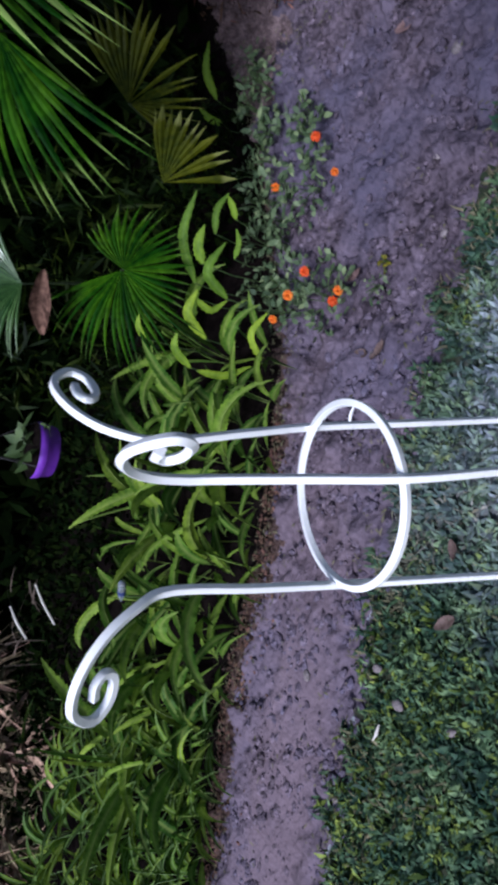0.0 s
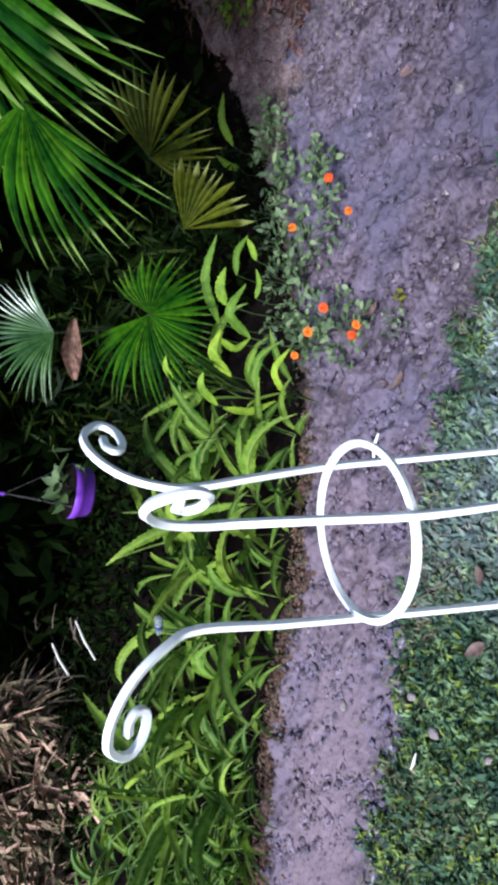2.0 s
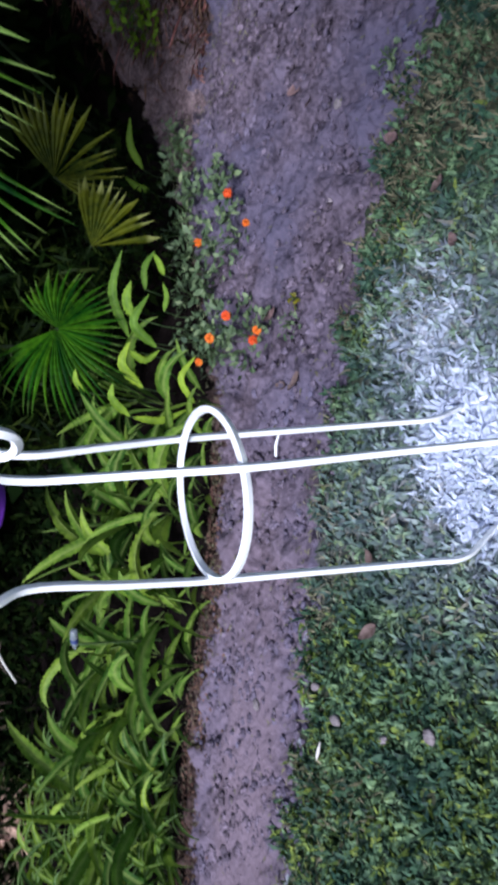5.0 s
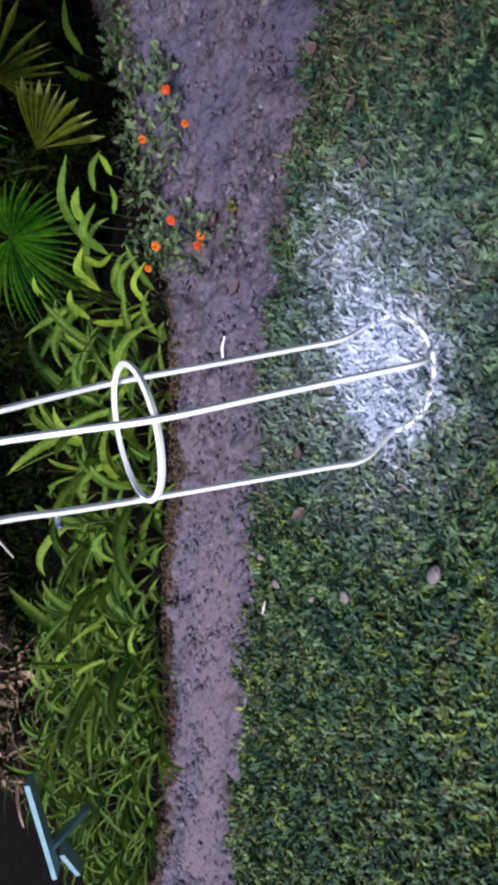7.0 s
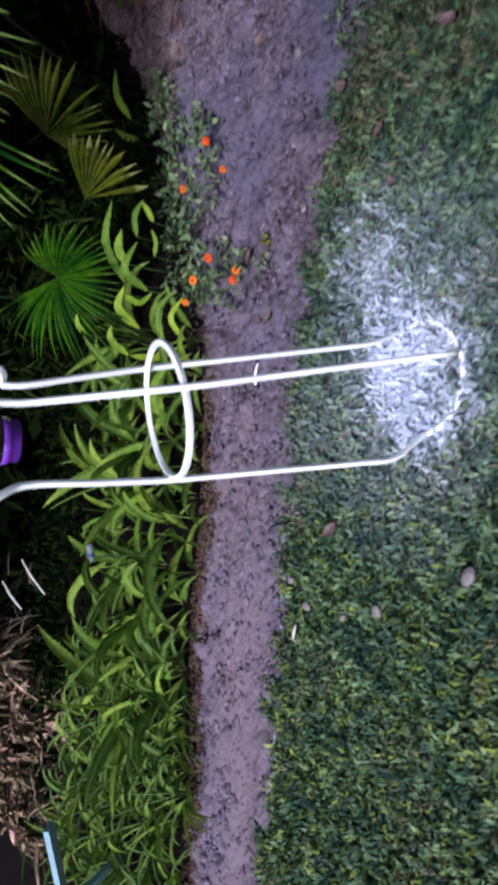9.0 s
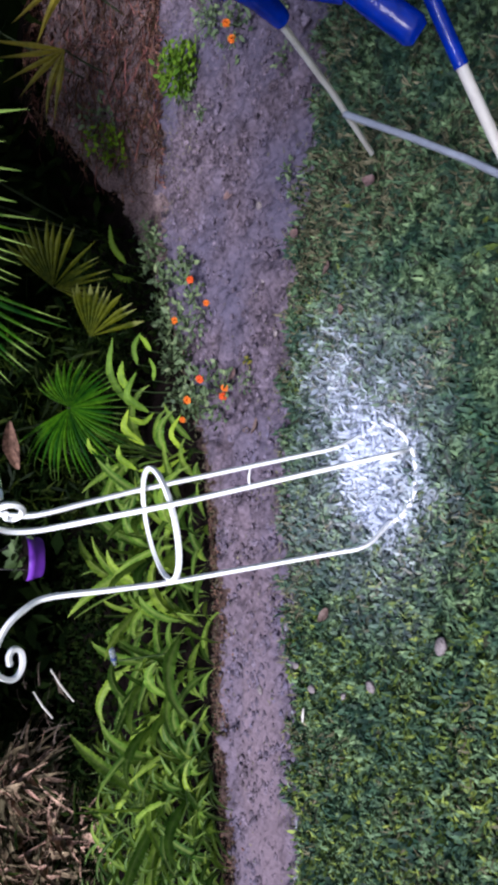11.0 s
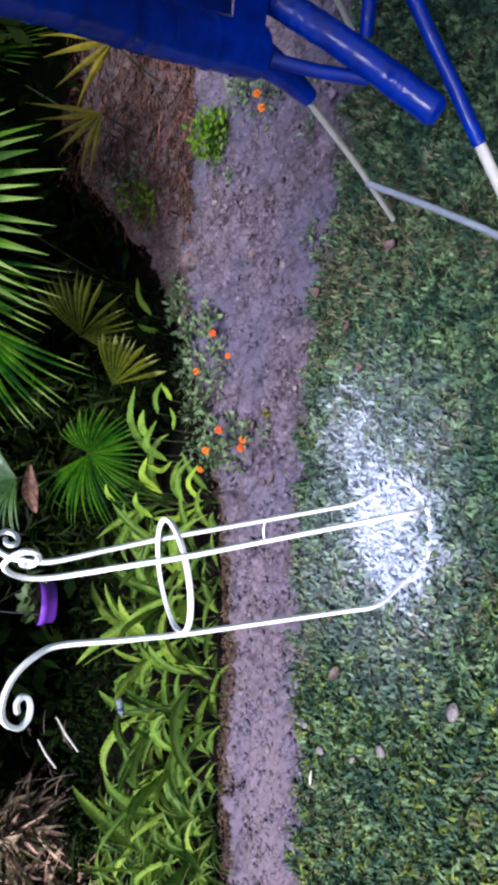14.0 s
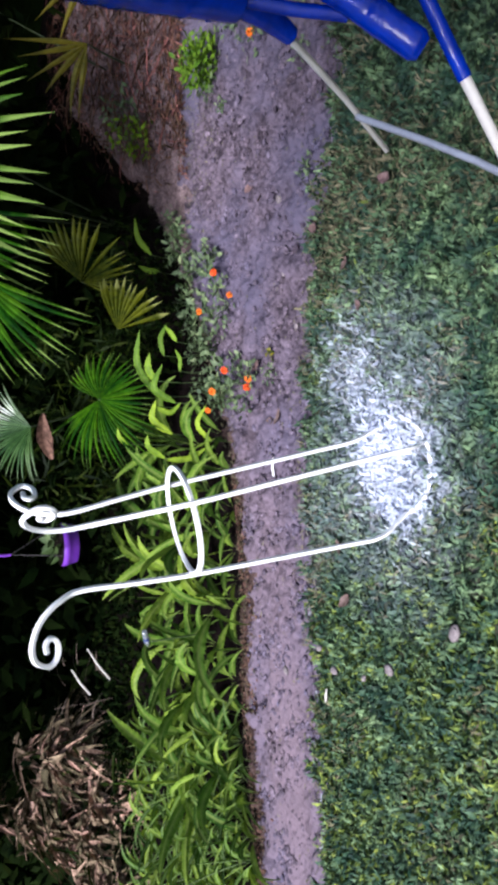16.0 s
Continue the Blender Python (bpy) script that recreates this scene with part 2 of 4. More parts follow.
def join(pieces):
    verts, faces = [], []
    for v, f in pieces:
        o = len(verts)
        verts += [tuple(q) for q in v]
        faces += [tuple(i + o for i in g) for g in f]
    return verts, faces


def board(a, b, width, thick, up):
    a, b, up = Vector(a), Vector(b), Vector(up).normalized()
    d = (b - a).normalized()
    s = d.cross(up).normalized()
    q = [p + s * i * thick / 2 + up * j * width / 2 for p in (a, b) for i, j in ((-1, -1), (1, -1), (1, 1), (-1, 1))]
    return q, [(0, 1, 2, 3), (7, 6, 5, 4), (0, 4, 5, 1), (1, 5, 6, 2), (2, 6, 7, 3), (3, 7, 4, 0)]


def blob(r, seed, squash=(1, 1, 1), rough=0.25, sub=2):
    bm = bmesh.new()
    bmesh.ops.create_icosphere(bm, subdivisions=sub, radius=1.0)
    for v in bm.verts:
        q = v.co * 1.7 + Vector((seed * 3.1, seed * 1.7, seed))
        v.co *= r * (1 + rough * noise.noise(q) + 0.4 * rough * noise.noise(q * 3))
        v.co = Vector((v.co.x * squash[0], v.co.y * squash[1], v.co.z * squash[2]))
    out = [tuple(v.co) for v in bm.verts], [tuple(v.index for v in f.verts) for f in bm.faces]
    bm.free()
    return out


# ---- plan ----
GRASS_X = [-60, -2.6, -2.1, -1.7, -1.3, -1.0, -0.8, -0.55, -0.34, -0.1, 0.1, 0.3, 0.5, 0.75, 1.0, 1.2, 1.5, 2.0, 2.6, 60]
GRASS_Y = [-0.4, -0.18, -0.07, 0.07, 0.155, 0.26, 0.32, 0.40, 0.49, 0.53, 0.59, 0.62, 0.62, 0.67, 0.68, 0.64, 0.62, 0.75, 0.9, 3]
FERN_X = [-60, -2.5, -1.9, -1.5, -1.2, -0.8, -0.35, 0.0, 0.55, 0.8, 1.1, 1.6, 2.4, 60]
FERN_Y = [0.4, 0.47, 0.60, 0.765, 0.90, 0.97, 1.13, 1.36, 1.88, 2.2, 2.75, 3.1, 3.4, 4.0]
LITTER_X, LITTER_Y = [0.8, 1.06, 1.74, 2.26, 3.2], [2.05, 2.10, 2.36, 2.52, 2.75]


def grass_edge(x):
    return np.interp(x, GRASS_X, GRASS_Y)


def fern_edge(x):
    return np.interp(x, FERN_X, FERN_Y)


def litter_rise(x, y):
    """The slope of leaf litter behind the soil."""
    return np.clip((y - np.interp(x, LITTER_X, LITTER_Y)) * 0.55, 0, 0.48) * np.clip((x - 1.15) / 0.45, 0, 1)


PAINT = np.array((0.15, 0.04))


def paint_amount(x, y, r):
    """Overspray: dense and broken white along the base ring, thinner inside it, fading out into a faint bluish mist."""
    px, py = x - PAINT[0] - 0.25 * (y - PAINT[1]), y - PAINT[1]
    d = np.hypot(px / np.where(px > 0, 0.19, 0.225), py / np.where(py > 0, 0.245, 0.20))
    mottle = 0.30 * np.sin(x * 31 + 2 * np.sin(y * 27)) * np.sin(y * 36 + 1.4 * np.sin(x * 23)) + 0.22 * np.sin(x * 77 + 3 * np.sin(y * 51)) * np.sin(y * 83 + 2 * np.sin(x * 45))
    ring = np.exp(-((np.hypot(x - 0.126, y - 0.005) - 0.155) / 0.055) ** 2)
    core = np.clip(1.20 - 0.92 * d + 0.30 * ring + 0.85 * mottle + 0.85 * (r - 0.5), 0, 0.97)
    tail = 0.66 * np.clip(1.05 - np.hypot((x - 0.36) / 0.20, (y - 0.31) / 0.20) + 0.9 * mottle + 0.9 * (r - 0.5), 0, 1)
    mist = 0.26 * np.clip(1.3 - np.hypot(px / 0.46, (py - 0.07) / 0.37) + 0.5 * mottle, 0, 1) * (0.3 + 1.2 * r)
    haze = 0.13 * np.clip(1.2 - np.hypot((x + 0.08) / 0.36, (y - 0.36) / 0.22) + 0.4 * mottle, 0, 1) * (0.3 + 1.2 * r)
    return np.maximum(np.maximum(core, tail), np.clip(np.maximum(mist, haze), 0, 1))


# ---- ground ----
def axis_steps(lo, hi, step, far):
    near = np.arange(lo, hi + 1e-6, step)
    out = far * np.linspace(0, 1, 14)[1:] ** 2.2
    return np.concatenate([lo - out[::-1], near, hi + out])


def build_ground():
    xs, ys = axis_steps(-2.7, 2.5, 0.0115, 60), axis_steps(-1.4, 3.6, 0.0115, 60)
    X, Y = np.meshgrid(xs, ys)
    x, y = X.ravel(), Y.ravel()
    ge, fe = grass_edge(x), fern_edge(x)
    jag = np.array([noise.noise(Vector((a * 7, b * 7, 0))) + 0.8 * noise.noise(Vector((a * 23, b * 23, 4))) + 0.6 * noise.noise(Vector((a * 61, b * 61, 5))) for a, b in zip(x, y)])
    soil = (y > ge + 0.075 * jag) & (y < fe + 0.06 * jag)
    lump = np.array([0.8 * noise.noise(Vector((a * 20, b * 20, 1))) + 1.0 * noise.noise(Vector((a * 42, b * 42, 2))) + 0.5 * noise.noise(Vector((a * 80, b * 80, 3)))
                     - (4.0 if a > -0.45 else 1.2) * max(0, noise.noise(Vector((a * 21 + b * 6, b * 12 - a * 3, 9))) - 0.34) - 2.2 * min(1, max(0, 1.0 + 2 * a)) * max(0, noise.noise(Vector((a * 40, b * 40, 13))) - 0.38)
                     for a, b in zip(x, y)])
    far = np.maximum(np.abs(x) - 2.7, np.maximum(-1.4 - y, y - 3.6)) > 0
    lump += np.where(soil, 1.7, 0.5) * np.array([noise.noise(Vector((a * 9, b * 9, 7))) for a, b in zip(x, y)])
    mid = (y - ge) / np.maximum(0.05, fe - ge)
    smooth = np.clip((-0.55 - x) / 0.35, 0, 1) * np.clip(1.6 - np.abs(mid - 0.42) * 4, 0, 1)
    amp = np.where(soil, 0.021, 0.006) * np.where(far, 0.0, 1.0) * (1 - 0.80 * smooth)
    crack = np.array([max(0, noise.noise(Vector((a * 6 - b * 5, b * 26 + a * 14, 19))) - 0.30) for a, b in zip(x, y)])
    z = amp * lump - np.where(soil & ~far, 0.045, 0.0) * crack * np.clip((-0.35 - x) / 0.3, 0, 1)
    z += np.clip((y - fe) * 0.25, 0, 0.12) + litter_rise(x, y)
    nx, ny = len(xs), len(ys)
    idx = np.arange(nx * ny).reshape(ny, nx)
    faces = np.stack([idx[:-1, :-1], idx[:-1, 1:], idx[1:, 1:], idx[1:, :-1]], -1).reshape(-1, 4)
    fx, fy = x[faces].mean(1), y[faces].mean(1)
    fj = jag[faces].mean(1)
    fge, ffe = grass_edge(fx), fern_edge(fx)
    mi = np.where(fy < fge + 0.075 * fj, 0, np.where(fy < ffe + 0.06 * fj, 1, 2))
    mi = np.where((mi == 1) & (fy > np.interp(fx, LITTER_X, LITTER_Y) + 0.14 * fj), 3, mi)
    mi = np.where((mi == 1) & (fy > ffe - np.where(fx < -0.5, 0.085, 0.05) + 0.07 * fj), np.where(fx < 0.6, 4, 3), mi)
    paint = np.where(y < ge, paint_amount(x, y, 0.5 + 0.5 * jag), np.where(soil, np.maximum(0.84 * smooth, 0.45 * np.clip((0.2 - x) / 0.7, 0, 1)) * np.clip(0.95 + 0.12 * lump - 2 * crack, 0, 1), 0))
    me = mesh_of("ground", np.stack([x, y, z], 1), faces, [M_LAWN, M_SOIL, M_SHADE_EARTH, M_LITTER, M_CRUST], True, mi, paint)
    tagged(new("ground", me), "garden ground of lawn earth, dry mauve soil strip and planting bed blackened for shade", "ground", kind="structure")


build_ground()


def thatch(x, y):
    """Where the turf has worn down to brown thatch, beside the soil."""
    ragged = 0.35 * np.sin(x * 33 + 2 * np.sin(y * 29)) * np.sin(y * 37 + 2 * np.sin(x * 21))
    spots = np.exp(-((x - 0.90) / 0.20) ** 2 - ((y - 0.56) / 0.14) ** 2) + 0.9 * np.exp(-((x + 0.42) / 0.20) ** 2 - ((y - 0.40) / 0.07) ** 2) + 0.6 * np.exp(-((x - 1.05) / 0.2) ** 2 - ((y - 0.25) / 0.2) ** 2)
    return np.clip(spots * (1 + ragged) + 0.5 * ragged * (spots > 0.2), 0, 1)


def blades(count, region, length, width, seed, dens=None):
    """Bent grass blades of three joints, as flat arrays."""
    g = np.random.default_rng(seed)
    x = g.uniform(region[0], region[1], count)
    y = g.uniform(region[2], region[3], count)
    keep = (np.abs(x - 0.10) > 1.95) | (y < -0.88) if length > 0.05 else np.ones(count, bool)
    keep &= y < grass_edge(x) + g.normal(0, 0.022, count) + 0.045 * np.sin(x * 19 + 1) * np.sin(x * 7) + 0.03 * np.sin(x * 47 + 2 * np.sin(x * 11))
    clump = np.sin(x * 88 + 3 * np.sin(y * 41) + 2 * np.sin(x * 17)) * np.sin(y * 93 + 3 * np.sin(x * 37) + 2 * np.sin(y * 13)) + 0.5 * np.sin(x * 31 + 2 * np.sin(y * 23)) * np.sin(y * 29 + 2 * np.sin(x * 19))
    keep &= g.uniform(0, 1, count) < np.clip(0.72 + 0.75 * clump, 0.12, 1)
    if dens is not None:
        keep &= g.uniform(0, 1, count) < dens(x, y)
    x, y, clump = x[keep], y[keep], clump[keep]
    k = len(x)
    a = g.uniform(0, 2 * np.pi, k)
    ln = length * g.uniform(0.5, 1.4, k) * (1 + 0.35 * clump)
    lean = g.uniform(0.2, 1.8, k)
    w = width * g.uniform(0.6, 1.3, k)
    d = np.stack([np.cos(a), np.sin(a), 0 * a], 1)
    s = np.stack([-np.sin(a), np.cos(a), 0 * a], 1)
    base = np.stack([x, y, np.full(k, -0.004)], 1)
    up = np.array([0, 0, 1.0])
    mid = base + 0.5 * ln[:, None] * (np.sin(lean * 0.6)[:, None] * d + np.cos(lean * 0.6)[:, None] * up)
    tip = mid + 0.5 * ln[:, None] * (np.sin(lean * 1.3)[:, None] * d + np.cos(lean * 1.3)[:, None] * up * 0.8)
    v = np.stack([base - s * w[:, None] * 0.4, base + s * w[:, None] * 0.4, mid + s * w[:, None] * 0.6, mid - s * w[:, None] * 0.6, tip], 1)
    o = np.arange(k)[:, None] * 5
    quads = (o + np.array([0, 1, 2, 3]))
    tris = (o + np.array([3, 2, 4]))
    r = g.uniform(0, 1, k)
    p = np.repeat(paint_amount(x, y, r)[:, None], 5, 1)
    p[:, :2] *= 0.8
    return v.reshape(-1, 3), [tuple(q) for q in quads] + [tuple(q) for q in tris], p.ravel()


def build_lawn():
    patch = lambda x, y: np.clip(-0.15 + 1.6 * thatch(x, y) + 0.5 * np.clip(x - 0.3, 0, 0.8) + 0.75 * np.sin(x * 6.1 + 2.3 * np.sin(y * 5)) * np.sin(y * 7.3 + 0.8 + 1.5 * np.sin(x * 4)) + np.clip(1 - (grass_edge(x) - y) * np.where((x < -0.2) | (x > 0.65), 4.5, 9.0), 0, 1), 0, 1)
    v, f, p = blades(165000, (-1.9, 2.1, -0.9, 0.95), 0.034, 0.0098, 11, lambda x, y: 1 - 0.8 * thatch(x, y))
    tagged(new("lawn_grass", mesh_of("lawn_grass", v, f, [M_GRASS], True, None, p)),
           "short green lawn grass, oversprayed white round the stand's base", "grass", kind="stuff")
    # Denser towards -x: yellower turf, and that side's brighter light put into colour.
    thin = lambda x, y: np.clip(0.10 + 0.55 * np.clip(-0.15 - x, 0, 1) - 0.8 * thatch(x, y) - 0.50 * (x + 0.05) + 0.5 * np.exp(-((grass_edge(x) - y - 0.15) / 0.15) ** 2) * (x < -0.1) + 0.25 * np.clip(-y, 0, 1) + 0.8 * np.sin(x * 11 + 2 * np.sin(y * 9)) * np.sin(y * 12 + 2 * np.sin(x * 7)), 0, 1)
    v, f, p = blades(70000, (-1.9, 2.1, -0.9, 0.95), 0.034, 0.0098, 14, thin)
    tagged(new("lawn_grass", mesh_of("lawn_grass_light", v, f, [M_GRASS2], True, None, p)), "yellow-green lawn grass in loose patches", "grass", kind="stuff")
    v, f, p = blades(90000, (-1.9, 2.1, -0.9, 0.95), 0.038, 0.0056, 12, patch)
    tagged(new("dead_grass", mesh_of("dead_grass", v, f, [M_STRAW], True, None, p)),
           "dry straw-coloured blades scattered through the lawn", "dead grass", kind="stuff")
    v, f, p = blades(110000, (-6, 6, -5, 1.6), 0.056, 0.015, 13)
    tagged(new("lawn_grass", mesh_of("lawn_grass_far", v, f, [M_GRASS], True, None, p)),
           "short green lawn grass around the garden bed", "grass", kind="stuff")


build_lawn()


def build_clods():
    g = np.random.default_rng(5)
    pieces = []
    kinds = [blob(1.0, s, (1, 0.8, 0.6), 0.5, 1) for s in range(6)]
    n = 0
    while n < 9000:
        x = g.uniform(-2.5, 2.2)
        y = g.uniform(grass_edge(x) - 0.04, min(fern_edge(x) - 0.03, 2.0))
        r = 0.0035 + 0.021 * g.random() ** 2.6
        if noise.noise(Vector((x * 3.1, y * 3.1, 3))) + 0.5 * noise.noise(Vector((x * 9, y * 9, 8))) < (0.12 if x < -0.5 else -0.12) and g.random() < 0.85:
            n += 1
            continue
        v, f = kinds[n % 6]
        c, s = math.cos(n), math.sin(n)
        q = np.array(v) * r
        q = np.stack([q[:, 0] * c - q[:, 1] * s + x, q[:, 0] * s + q[:, 1] * c + y, q[:, 2] + 0.002 - 0.3 * r], 1)
        pieces.append((q, f))
        n += 1
    v, f = join(pieces)
    tagged(new("soil_clods", mesh_of("soil_clods", v, f, [M_CLOD])), "loose crumbs and clods of dry mauve soil", "soil", kind="stuff")


build_clods()

CLODS = [mesh_of("clod", *blob(0.012, s, (1, 0.8, 0.62), 0.5, 1), [M_CLOD]) for s in range(8)]


def build_large_clods():
    g = random.Random(15)
    ground = bpy.data.objects["ground"]
    for i in range(280):
        x = g.uniform(-1.2, 1.5)
        y = g.uniform(float(grass_edge(x)) + 0.02, min(float(fern_edge(x)) - 0.03, 2.2))
        part("clod", CLODS[i % 8], ground, m=pose(x, y, 0.004, g.uniform(-20, 20), g.uniform(-20, 20), g.uniform(0, 360)) @ Matrix.Scale(g.uniform(0.6, 1.5), 4))


build_large_clods()

# ---- plant stand ----
RING, RING_UP = Vector((0.0227, -0.0621, 0.7433)), Vector((-0.1965, 0.0576, 1.0)).normalized()
BASE, BASE_R = Vector((0.126, 0.005, 0.020)), 0.150
# foot on the base ring, knee, place at the ring, start of the scroll, its heading, reach, rise and sideways lean
LEGS = (((0.222, 0.120, 0.022), (0.189, 0.076, 0.140), (0.0735, 0.0758, 0.7453), (0.0281, 0.0332, 1.0209), 83.4, 0.190, 0.136, -8.9),
        ((0.230, -0.105, 0.022), (0.239, -0.205, 0.140), (0.1085, -0.1792, 0.7668), (0.0427, -0.1059, 1.0043), -46.2, 0.1487, 0.1484, 1.5),
        ((0.000, -0.078, 0.022), (-0.055, -0.122, 0.140), (-0.1189, -0.0918, 0.7171), (-0.1218, -0.1129, 1.0288), 179.7, 0.1449, 0.1481, 29.8))
SCROLL = ((0, 0), (0.01, 0.28), (0.10, 0.58), (0.27, 0.79), (0.51, 0.92), (0.74, 0.93), (0.91, 0.82), (1.0, 0.67), (0.93, 0.54), (0.76, 0.48), (0.60, 0.51), (0.54, 0.61), (0.60, 0.69), (0.75, 0.70))


def smooth_line(pts, per):
    """A smooth curve through pts, evenly bent however far apart they lie."""
    p = np.array(pts, float)
    p = np.vstack([2 * p[0] - p[1], p, 2 * p[-1] - p[-2]])
    k = np.concatenate([[0], np.cumsum(np.sqrt(np.linalg.norm(np.diff(p, axis=0), axis=1)))])
    out = []
    for i in range(1, len(p) - 2):
        for t in np.linspace(k[i], k[i + 1], per, endpoint=False):
            mix = lambda a, b, u, v: (a * (v - t) + b * (t - u)) / (v - u)
            a1, a2, a3 = mix(p[i - 1], p[i], k[i - 1], k[i]), mix(p[i], p[i + 1], k[i], k[i + 1]), mix(p[i + 1], p[i + 2], k[i + 1], k[i + 2])
            b1, b2 = mix(a1, a2, k[i - 1], k[i + 1]), mix(a2, a3, k[i], k[i + 2])
            out.append(mix(b1, b2, k[i], k[i + 1]))
    return out + [p[-2]]


def build_stand():
    stand = thing("plant_stand", "white-painted wrought iron plant stand with scrolled tops, standing on sprayed grass", "plant stand", BASE)
    e1 = (Vector((1, 0, 0)) - RING_UP * RING_UP.x).normalized()
    e2 = RING_UP.cross(e1)
    for foot, knee, waist, start, heading, reach, rise, lean in LEGS:
        foot, knee, waist, start = (Vector(q) - BASE for q in (foot, knee, waist, start))
        out = math.cos(radians(heading)) * e1 + math.sin(radians(heading)) * e2
        up = RING_UP * math.cos(radians(lean)) + RING_UP.cross(out) * math.sin(radians(lean))
        line = [foot, foot.lerp(knee, 0.45), foot.lerp(knee, 0.82), knee.lerp(waist, 0.045)]
        line += [knee.lerp(waist, t) for t in (0.15, 0.4, 0.7, 1.0)] + [waist.lerp(start, 0.5)]
        line += [start + out * (reach * a) + up * (rise * b) for a, b in SCROLL]
        part("leg", bar("leg", smooth_line(line, 6), 0.0108, M_WHITE, square=True), stand)
    turn = np.linspace(0, 2 * math.pi, 72, endpoint=False)
    part("ring", bar("ring", [RING - BASE + 0.139 * (math.cos(a) * e1 + math.sin(a) * e2) for a in turn], 0.0110, M_WHITE, square=True, closed=True), stand)
    part("base_ring", bar("base_ring", [Vector((BASE_R * math.cos(a), BASE_R * math.sin(a), -0.0138 - 0.0045 * math.sin(a))) for a in turn], 0.0110, M_WHITE, square=True, closed=True), stand)


build_stand()


# ---- ferns ----
def frond_mesh(seed, length=0.42, pairs=20, wide=0.022, curl=1.5, mat=None, bare=0.12):
    """An arching frond: a thin rachis in a shallow trough of close leaflets with notched edges and a blunt tip; it rises along z and bends to +x."""
    g = random.Random(seed)
    n = 2 * pairs
    p, h = Vector((0, 0, 0)), g.uniform(0.0, 0.2)
    rach, dirs = [p.copy()], []
    sway = g.uniform(-0.35, 0.35)
    for i in range(n):
        t = i / n
        d = Vector((math.sin(h), math.sin(sway * t) * 0.6, math.cos(h))).normalized()
        p = p + d * (length / n)
        rach.append(p.copy())
        dirs.append(d)
        h += curl / n * (0.25 + 1.5 * t)
    dirs.append(dirs[-1])
    v, f = sweep(rach[::4], 0.0016, 4, taper=np.linspace(1, 0.4, len(rach[::4])))
    v, f, pale = list(v), list(f), [0.5] * len(v)
    twist = g.uniform(-0.25, 0.25)
    first = True
    for i in range(int(n * bare), n + 1):
        t = (i / n - bare) / (1 - bare)
        w = wide * min(1.0, 0.35 + 2.6 * t) * max(0.0, 1 - max(0.0, (t - 0.35) / 0.66) ** 2.1) * g.uniform(0.88, 1.06)
        w = max(w, 0.0010) * (1.0 if i % 2 else 0.82)
        d = dirs[i]
        side = d.cross(Vector((0, 1, 0)).cross(d)).normalized()
        side = Matrix.Rotation(math.pi / 2 + twist * t, 3, d) @ side
        up = side.cross(d)
        if up.x > 0:
            up = -up
        b, ahead = rach[i], d * (0.35 * w if i % 2 else 0.0)
        o = len(v)
        wave = 0.10 * w * math.sin(2.4 * i + seed)
        v += [b + side * w + up * (0.30 * w + wave) + ahead, b + side * w * 0.5 + up * 0.24 * w + ahead * 0.5, b + up * 0.02 * w,
              b - side * w * 0.5 + up * 0.24 * w + ahead * 0.5, b - side * w + up * (0.30 * w - wave) + ahead]
        tip = 0.28 * max(0.0, (t - 0.75) * 4)
        pale += [tip, 0.05 + tip, 0.45, 0.05 + tip, tip]
        if not first:
            f += [(o - 5 + k, o - 4 + k, o + 1 + k, o + k) for k in range(4)]
        first = False
    return mesh_of("frond", v, f, [mat or M_FERN], True, None, pale)


FRONDS = [frond_mesh(s, 0.33 + 0.05 * (s % 3), 22, 0.020 + 0.003 * (s % 3), 0.6 + 0.45 * (s % 4)) for s in range(12)]
MOSS = [frond_mesh(40 + s, 0.27, 17, 0.0115, 0.7 + 0.25 * s, M_FERN2, 0.05) for s in range(6)]


def laid_frond(line, wide, seed):
    """A short strap-like frond along a given line, blunt at the base and pointed at the tip, its face turned up and out."""
    g = random.Random(seed)
    pts = [Vector(q) for q in smooth_line(line, 9)]
    n = len(pts)
    v, f, pale = [], [], []
    for i, q in enumerate(pts):
        t = i / (n - 1)
        d = (pts[min(i + 1, n - 1)] - pts[max(i - 1, 0)]).normalized()
        side = d.cross(Vector((0.1, -0.75, 0.65))).normalized()
        up = side.cross(d)
        w = max(0.001, 0.92 * wide * min(1, 0.25 + 4 * t) * (1 - max(0, (t - 0.45) / 0.56) ** 2.2)) * g.uniform(0.9, 1.05) * (1.0 if i % 2 else 0.86)
        v += [q + side * w + up * 0.25 * w, q + side * w * 0.5 + up * 0.2 * w, q, q - side * w * 0.5 + up * 0.2 * w, q - side * w + up * 0.25 * w]
        pale += [0.03, 0.03, 0.15, 0.03, 0.03]
        if i:
            o = 5 * i
            f += [(o - 5 + k, o - 4 + k, o + 1 + k, o + k) for k in range(4)]
    return mesh_of("frond", v, f, [M_FROND], True, None, pale)


def fern(x, y, z, count, size, meshes, seed, label, group):
    g = random.Random(seed)
    ob = thing("fern", label, "fern", (x, y, z), group)
    for i in range(count):
        a = 360 * i / count + g.uniform(-25, 25)
        s = size * g.uniform(0.7, 1.15)
        m = pose(0.02 * math.cos(radians(a)), 0.02 * math.sin(radians(a)), 0, g.uniform(-12, 12), g.uniform(8, 58), a) @ Matrix.Scale(s, 4)
        part("frond", meshes[g.randrange(len(meshes))], ob, m=m)
    return ob


